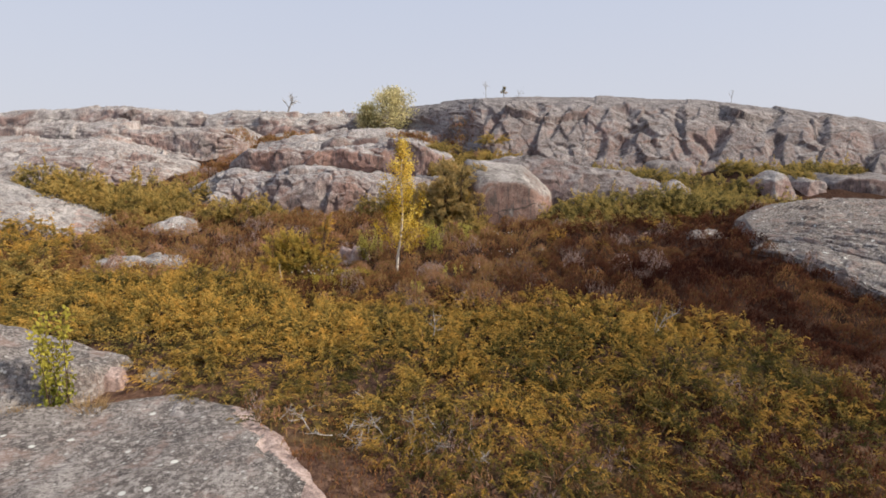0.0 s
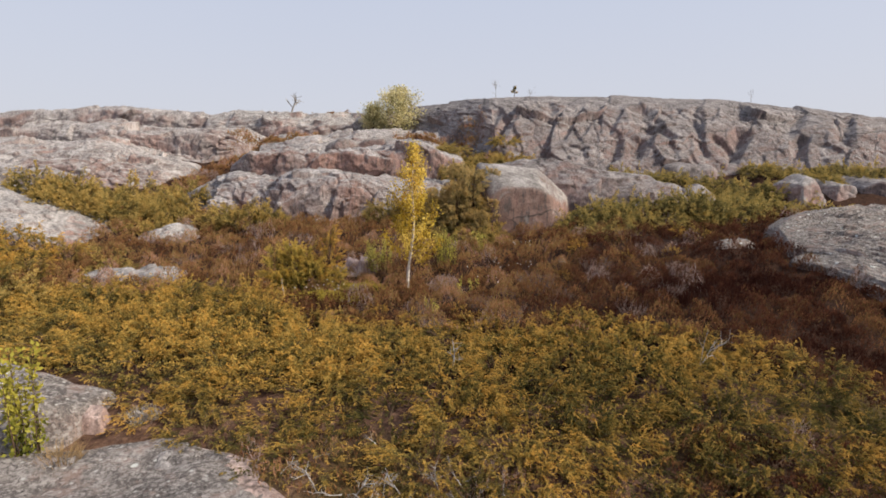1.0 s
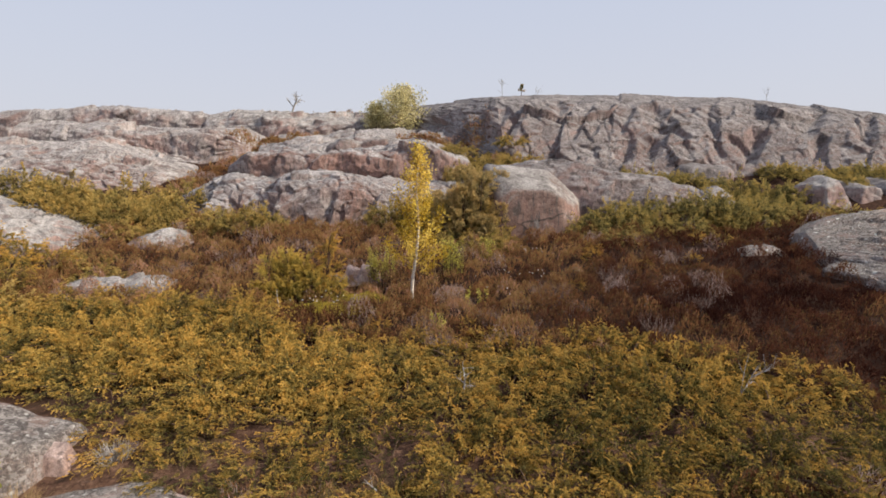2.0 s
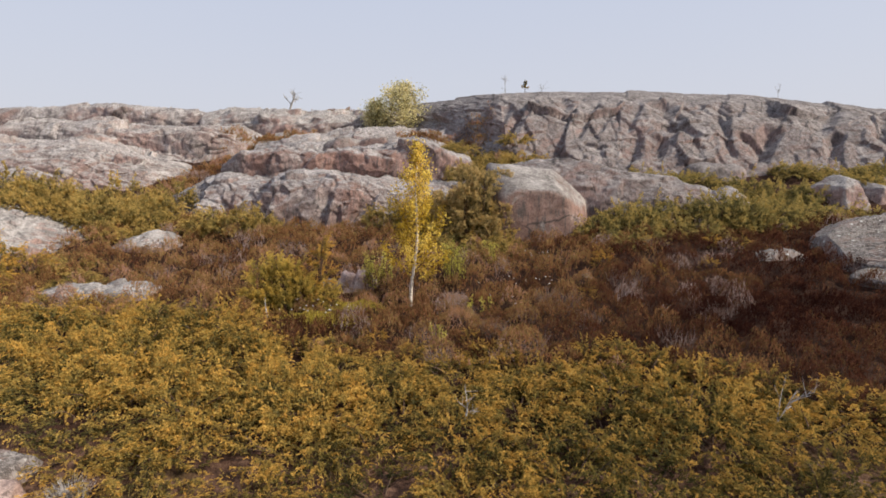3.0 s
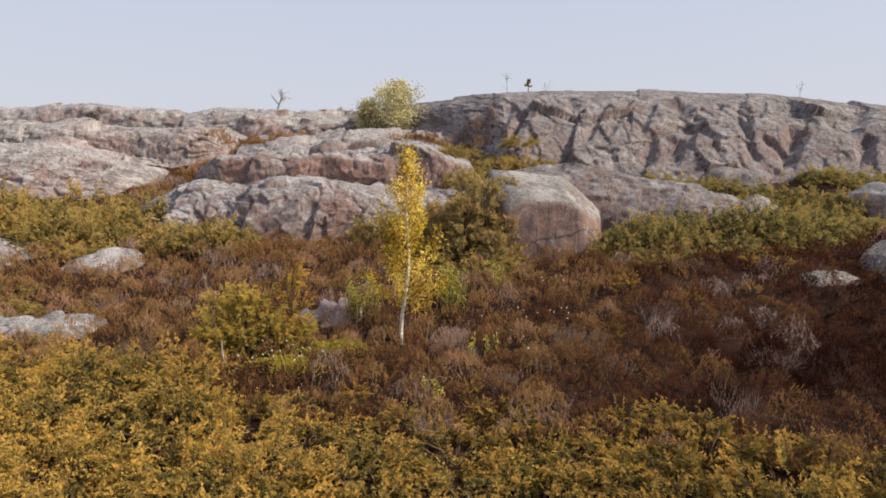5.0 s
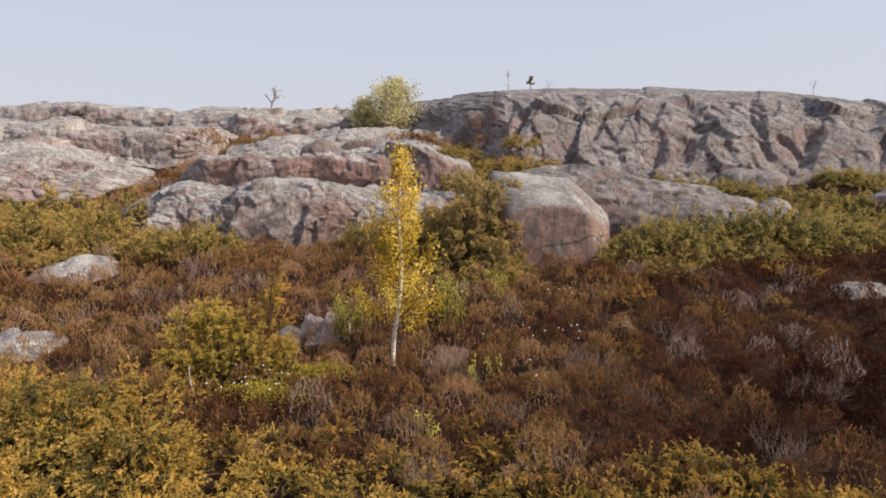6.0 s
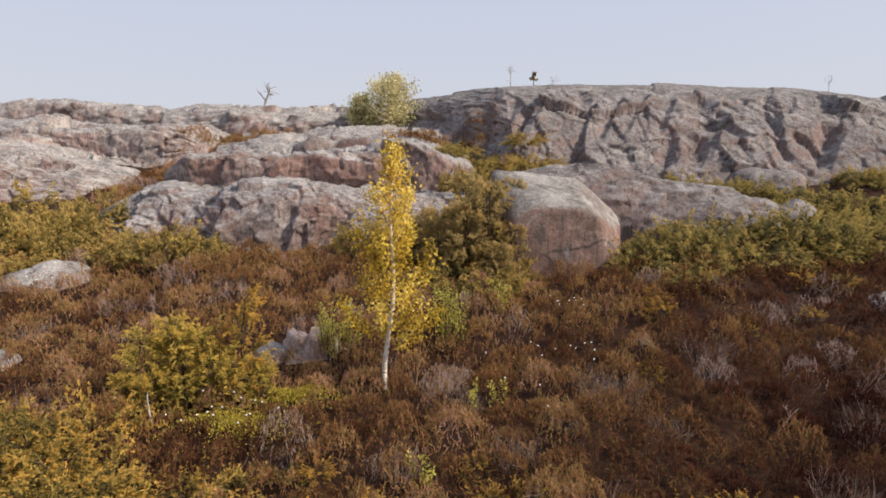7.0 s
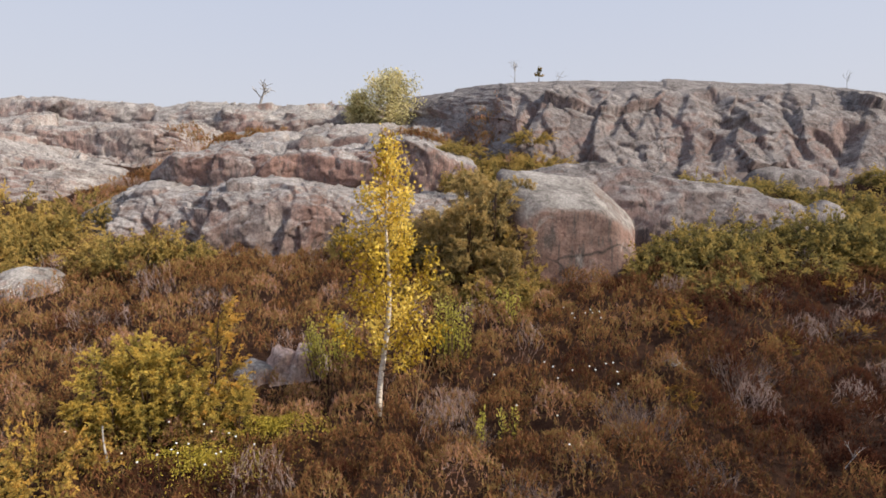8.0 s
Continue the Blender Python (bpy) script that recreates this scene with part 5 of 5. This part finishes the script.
litter = np.random.default_rng(33)
for k in range(18):
    x = litter.uniform(-1.7, 0.6)
    y = litter.uniform(0.0, 1.0) * 0.9 + 4.75 - 0.5 * (x + 1.7)
    bare_branching((x, y, float(ground_height(x, y)) + 0.06), "short bleached stick lying in the litter", "dead wood", "dead_branch", litter.uniform(0.15, 0.32), 300 + k, 0.005, (litter.normal() * 4, litter.normal() * 4), DEAD, 2)
bare_branching((-0.12, 6.42, -0.12), "white forked twig above the juniper", "dead wood", "dead_branch", 0.32, 15, 0.011, (0.25, -0.1), DEAD, 5)
bare_branching((2.55, 6.35, -0.20), "pale dead twig among the juniper", "dead wood", "dead_branch", 0.55, 16, 0.010, (0.8, 0.0), DEAD, 5)
bare_branching((-2.84, 9.15, 0.0), "leaning bleached stick beside small juniper", "dead wood", "dead_branch", 0.55, 17, 0.010, (-0.25, 0.1), DEAD, 0)
bare_branching((2.62, 9.0, 0.08), "bleached twig lying in dark heather", "dead wood", "dead_branch", 0.22, 18, 0.005, (0.6, 0.0), DEAD, 4)
bare_branching((2.03, 10.3, 0.3), "bent pale twig in the heather", "dead wood", "dead_branch", 0.24, 19, 0.006, (-0.9, 0.0), DEAD, 3)
bare_branching((-0.55, 9.95, 0.0), "thin dry cane beside the birch", "dead wood", "dead_branch", 0.95, 20, 0.006, (0.18, 0.0), STRAW, 1)


def shoots(name, at, label, category, count, height, spread, mat, seed, leaf=0.035, fluff=0.014, each=34):
    """Upright leafy shoots from one root."""
    rng = np.random.default_rng(seed)
    top = thing(name, at, label, category)
    q = np.linspace(0, 1, 5)[:, None]
    pos, ways, leaf_tone = [], [], []
    for k in range(count):
        w, out = rng.uniform(0, 2 * math.pi), math.sqrt(rng.uniform()) * spread
        root = np.array([math.cos(w) * out * 0.7, math.sin(w) * out * 0.7, -0.03])
        tip = np.array([math.cos(w) * out, math.sin(w) * out, height * rng.uniform(0.6, 1.05)])
        line = root + (tip - root) * q
        part("shoot", tubes_mesh("shoot", [(line, np.linspace(0.006, 0.002, 5))], 4), TWIG, top)
        g = rng.uniform(0.08 if fluff > 0.03 else 0.2, 1.0, each)
        p = root + (tip - root) * g[:, None] + rng.normal(scale=fluff, size=(each, 3))
        pos.append(p), ways.append(rng.normal(scale=0.6, size=(each, 3)) + (0, 0, 0.8 - 12 * (fluff - 0.014))), leaf_tone.append(g * 0.5 + rng.uniform(0.1, 0.5))
    p = np.concatenate(pos)
    v, f = leaves(p, np.concatenate(ways), rng.uniform(0.7, 1.2, len(p)) * leaf, leaf * (0.5 if fluff < 0.03 else 0.62), rng)
    part("crown", mesh_of("crown", v, f, np.repeat(np.concatenate(leaf_tone), 4)), mat, top)
    return top


shoots("willow_shrub", on_land(-1.5, 10.75), "fresh green willow shoots beside the birch", "shrub", 40, 0.66, 0.30, FRESH, 41)
shoots("willow_shrub", on_land(-0.22, 11.0), "fresh green willow shoots beside the birch", "shrub", 40, 0.76, 0.26, FRESH, 42)
shoots("willow_shrub", on_land(0.5, 11.75), "low green willow shoots before the juniper", "shrub", 12, 0.48, 0.18, FRESH, 43)
shoots("willow_shrub", on_land(0.02, 9.7), "yellow-green sprout in the heather", "shrub", 5, 0.34, 0.10, FRESH, 44)
shoots("willow_shrub", on_land(0.28, 9.78), "yellow-green sprout in the heather", "shrub", 4, 0.32, 0.10, FRESH, 45)
shoots("willow_shrub", on_land(-0.41, 8.4), "yellow-green sprout in the heather", "shrub", 6, 0.34, 0.12, FRESH, 46)
shoots("rowan_sapling", (-3.80, 4.92, -0.42), "leafy yellow-green sapling rooted in the rock crack", "sapling", 12, 1.05, 0.15, SAPLING, 47, 0.05, 0.036, 70)


def grass_tuft(at, label, seed, count, height, mat):
    rng = np.random.default_rng(seed)
    w = rng.uniform(0, 2 * math.pi, count)
    base = np.stack([np.cos(w), np.sin(w), 0 * w], 1) * rng.uniform(0, 0.14, count)[:, None]
    way = np.stack([np.cos(w) * 0.5, np.sin(w) * 0.5, np.ones(count)], 1) + rng.normal(scale=0.25, size=(count, 3))
    v, f = needles(base, way, rng.uniform(0.5, 1.0, count) * height, 0.006, rng)
    me = mesh_of("grass_tuft", v, f)
    me.materials.append(mat)
    ob = new("grass_tuft", me)
    ob.matrix_basis = pose(*at)
    tagged(ob, label, "grass")


grass_tuft((-3.45, 4.85, -0.38), "dry orange grass tuft beside the slab", 51, 260, 0.22, STRAW)
grass_tuft((-3.14, 5.55, -0.34), "bleached tuft of dead roots beside the slab", 53, 260, 0.16, DEAD)
grass_tuft((-4.05, 4.7, -0.36), "dry orange grass tuft in the rock crack", 52, 160, 0.16, STRAW)


def dead_tuft(x, y, seed, wide, tall, count):
    """A dead heather plant: a fan of thin bleached stems that fork once."""
    rng = np.random.default_rng(seed)
    lines = []
    for k in range(int(count * 0.7)):
        w, out = rng.uniform(0, 2 * math.pi), math.sqrt(rng.uniform()) * wide
        root = np.array((math.cos(w), math.sin(w), 0.0)) * out * 0.45
        tip = np.array((math.cos(w) * out, math.sin(w) * out, tall * rng.uniform(0.55, 1.0)))
        bend = rng.normal(scale=0.03, size=3)
        mid = (root + tip) / 2 + bend
        lines.append((np.stack([root, mid, tip]), (0.0024, 0.0018, 0.0009)))
        for f in range(3):
            end = tip + rng.normal(scale=0.05, size=3) + (0, 0, 0.03)
            start = mid + (tip - mid) * rng.uniform(0, 0.8)
            lines.append((np.stack([start, (start + end) / 2 + bend * 0.2, end]), (0.0016, 0.0012, 0.0007)))
    me = tubes_mesh("dead_heather", lines, 3)
    me.materials.append(DEAD_STEM)
    ob = new("dead_heather", me)
    ob.matrix_basis = pose(x, y, float(land(x, y)) - 0.02, 0, 0, rng.uniform(0, 360))
    return tagged(ob, "bleached grey-pink dead heather tuft", "heather", "dead heather tufts")


for x, y, wide, tall, count in ((1.32, 9.56, 0.42, 0.42, 120), (2.51, 10.23, 0.36, 0.40, 70), (-0.07, 9.55, 0.26, 0.30, 60), (0.32, 8.71, 0.24, 0.30, 50), (-0.57, 8.54, 0.22, 0.28, 50), (0.84, 9.2, 0.2, 0.26, 40),
                               (4.18, 11.24, 0.4, 0.36, 70), (-5.07, 13.5, 0.4, 0.36, 70), (-4.5, 11.56, 0.34, 0.34, 60), (1.6, 8.9, 0.22, 0.3, 40), (-0.37, 7.9, 0.25, 0.36, 60), (3.29, 8.89, 0.34, 0.36, 60),
                               (2.44, 8.0, 0.28, 0.40, 60), (-4.0, 9.4, 0.3, 0.3, 50), (0.71, 8.0, 0.22, 0.34, 50), (-5.3, 11.0, 0.35, 0.3, 50), (-3.5, 12.4, 0.3, 0.3, 50), (-1.6, 12.6, 0.4, 0.3, 60), (3.6, 12.0, 0.4, 0.32, 60)):
    dead_tuft(x, y, int(1000 + 37 * x + 91 * y), wide * 0.9, tall * 0.8, count)


def moss_bed():
    """Bright moss and low leaves with white seed heads."""
    rng = np.random.default_rng(61)
    n = 7000
    w, r = rng.uniform(0, 2 * math.pi, n), np.abs(rng.normal(scale=0.5, size=n))
    x, y = -2.1 + 0.7 * r * np.cos(w), 9.2 + 0.36 * r * np.sin(w)
    x[n // 2:], y[n // 2:] = -1.72 + 0.45 * r[n // 2:] * np.cos(w[n // 2:]), 9.72 + 0.2 * r[n // 2:] * np.sin(w[n // 2:])
    ragged = 1 - r ** 2 + 0.35 * flat_noise(x, y, 0.25, 2, 90)
    z = land(x, y) + 0.09 + rng.uniform(0.0, 0.12, n) * np.clip(ragged, 0, 1)
    v, f = leaves(np.stack([x, y, z], 1), rng.normal(size=(n, 3)) + (0, 0, 0.5), rng.uniform(0.012, 0.028, n), 0.012, rng)
    me = mesh_of("moss_bed", v, f, np.repeat(rng.uniform(0.2, 0.9, n), 4))
    me.materials.append(MOSS)
    tagged(new("moss_bed", me), "bright yellow-green moss and low leaves in the heather", "moss", kind="stuff")


moss_bed()


def seed_heads():
    rng = np.random.default_rng(62)
    d, f = BALL[3]
    me = mesh_of("flower_head", d[:] * (0.008, 0.008, 0.006) * (1 + 0.25 * fbm(d * 2.5, 2, 4))[:, None], f, smooth=True)
    me.materials.append(PETAL)
    stem = tubes_mesh("stem", [([(0, 0, -0.36), (0.006, 0, -0.18), (0, 0, 0)], (0.002, 0.0018, 0.0015))], 4)
    stem.materials.append(TWIG)
    beds = ((-2.05, 9.15, 0.4, 0.3, 13), (-2.5, 9.35, 0.5, 0.3, 5), (1.36, 11.4, 0.4, 0.25, 9), (1.1, 10.3, 0.7, 0.15, 9), (0.2, 9.5, 1.4, 0.8, 5), (-6.2, 12.3, 0.3, 0.2, 10))
    for cx, cy, a, b, count in beds:
        for k in range(count):
            x, y = cx + a * rng.normal() * 0.6, cy + b * rng.normal() * 0.6
            top = thing("flower", pose(x, y, float(land(x, y)) + rng.uniform(0.26, 0.38), 0, 0, rng.uniform(0, 360)), "small white seed head on a thin stem", "flower", "white seed heads")
            part("flower_head", me, PETAL, top)
            part("stem", stem, TWIG, top)


seed_heads()

# small stones on and by the slab
tagged(hewn("stone", (-3.58, 5.45, -0.30), [(0, -1, 0.3, 0.08), (1, 0.2, 0.3, 0.12), (-1, 0, 0.2, 0.13), (0.1, -0.2, 1, 0.09), (0, 1, 0, 0.12), (0, 0, -1, 0.2)], ROCK_PINK, 81, 12.0, 4, 0.02), "small pale pinkish stone beside the slab", "stone")
tagged(block(None, -2.55, 4.75, 0.5, 0.3, -0.50, -0.36, -20, 4, 0, 4, 9.0, 0.12, ROCK, "stone", 82), "flat pinkish stone at the slab's edge", "stone")
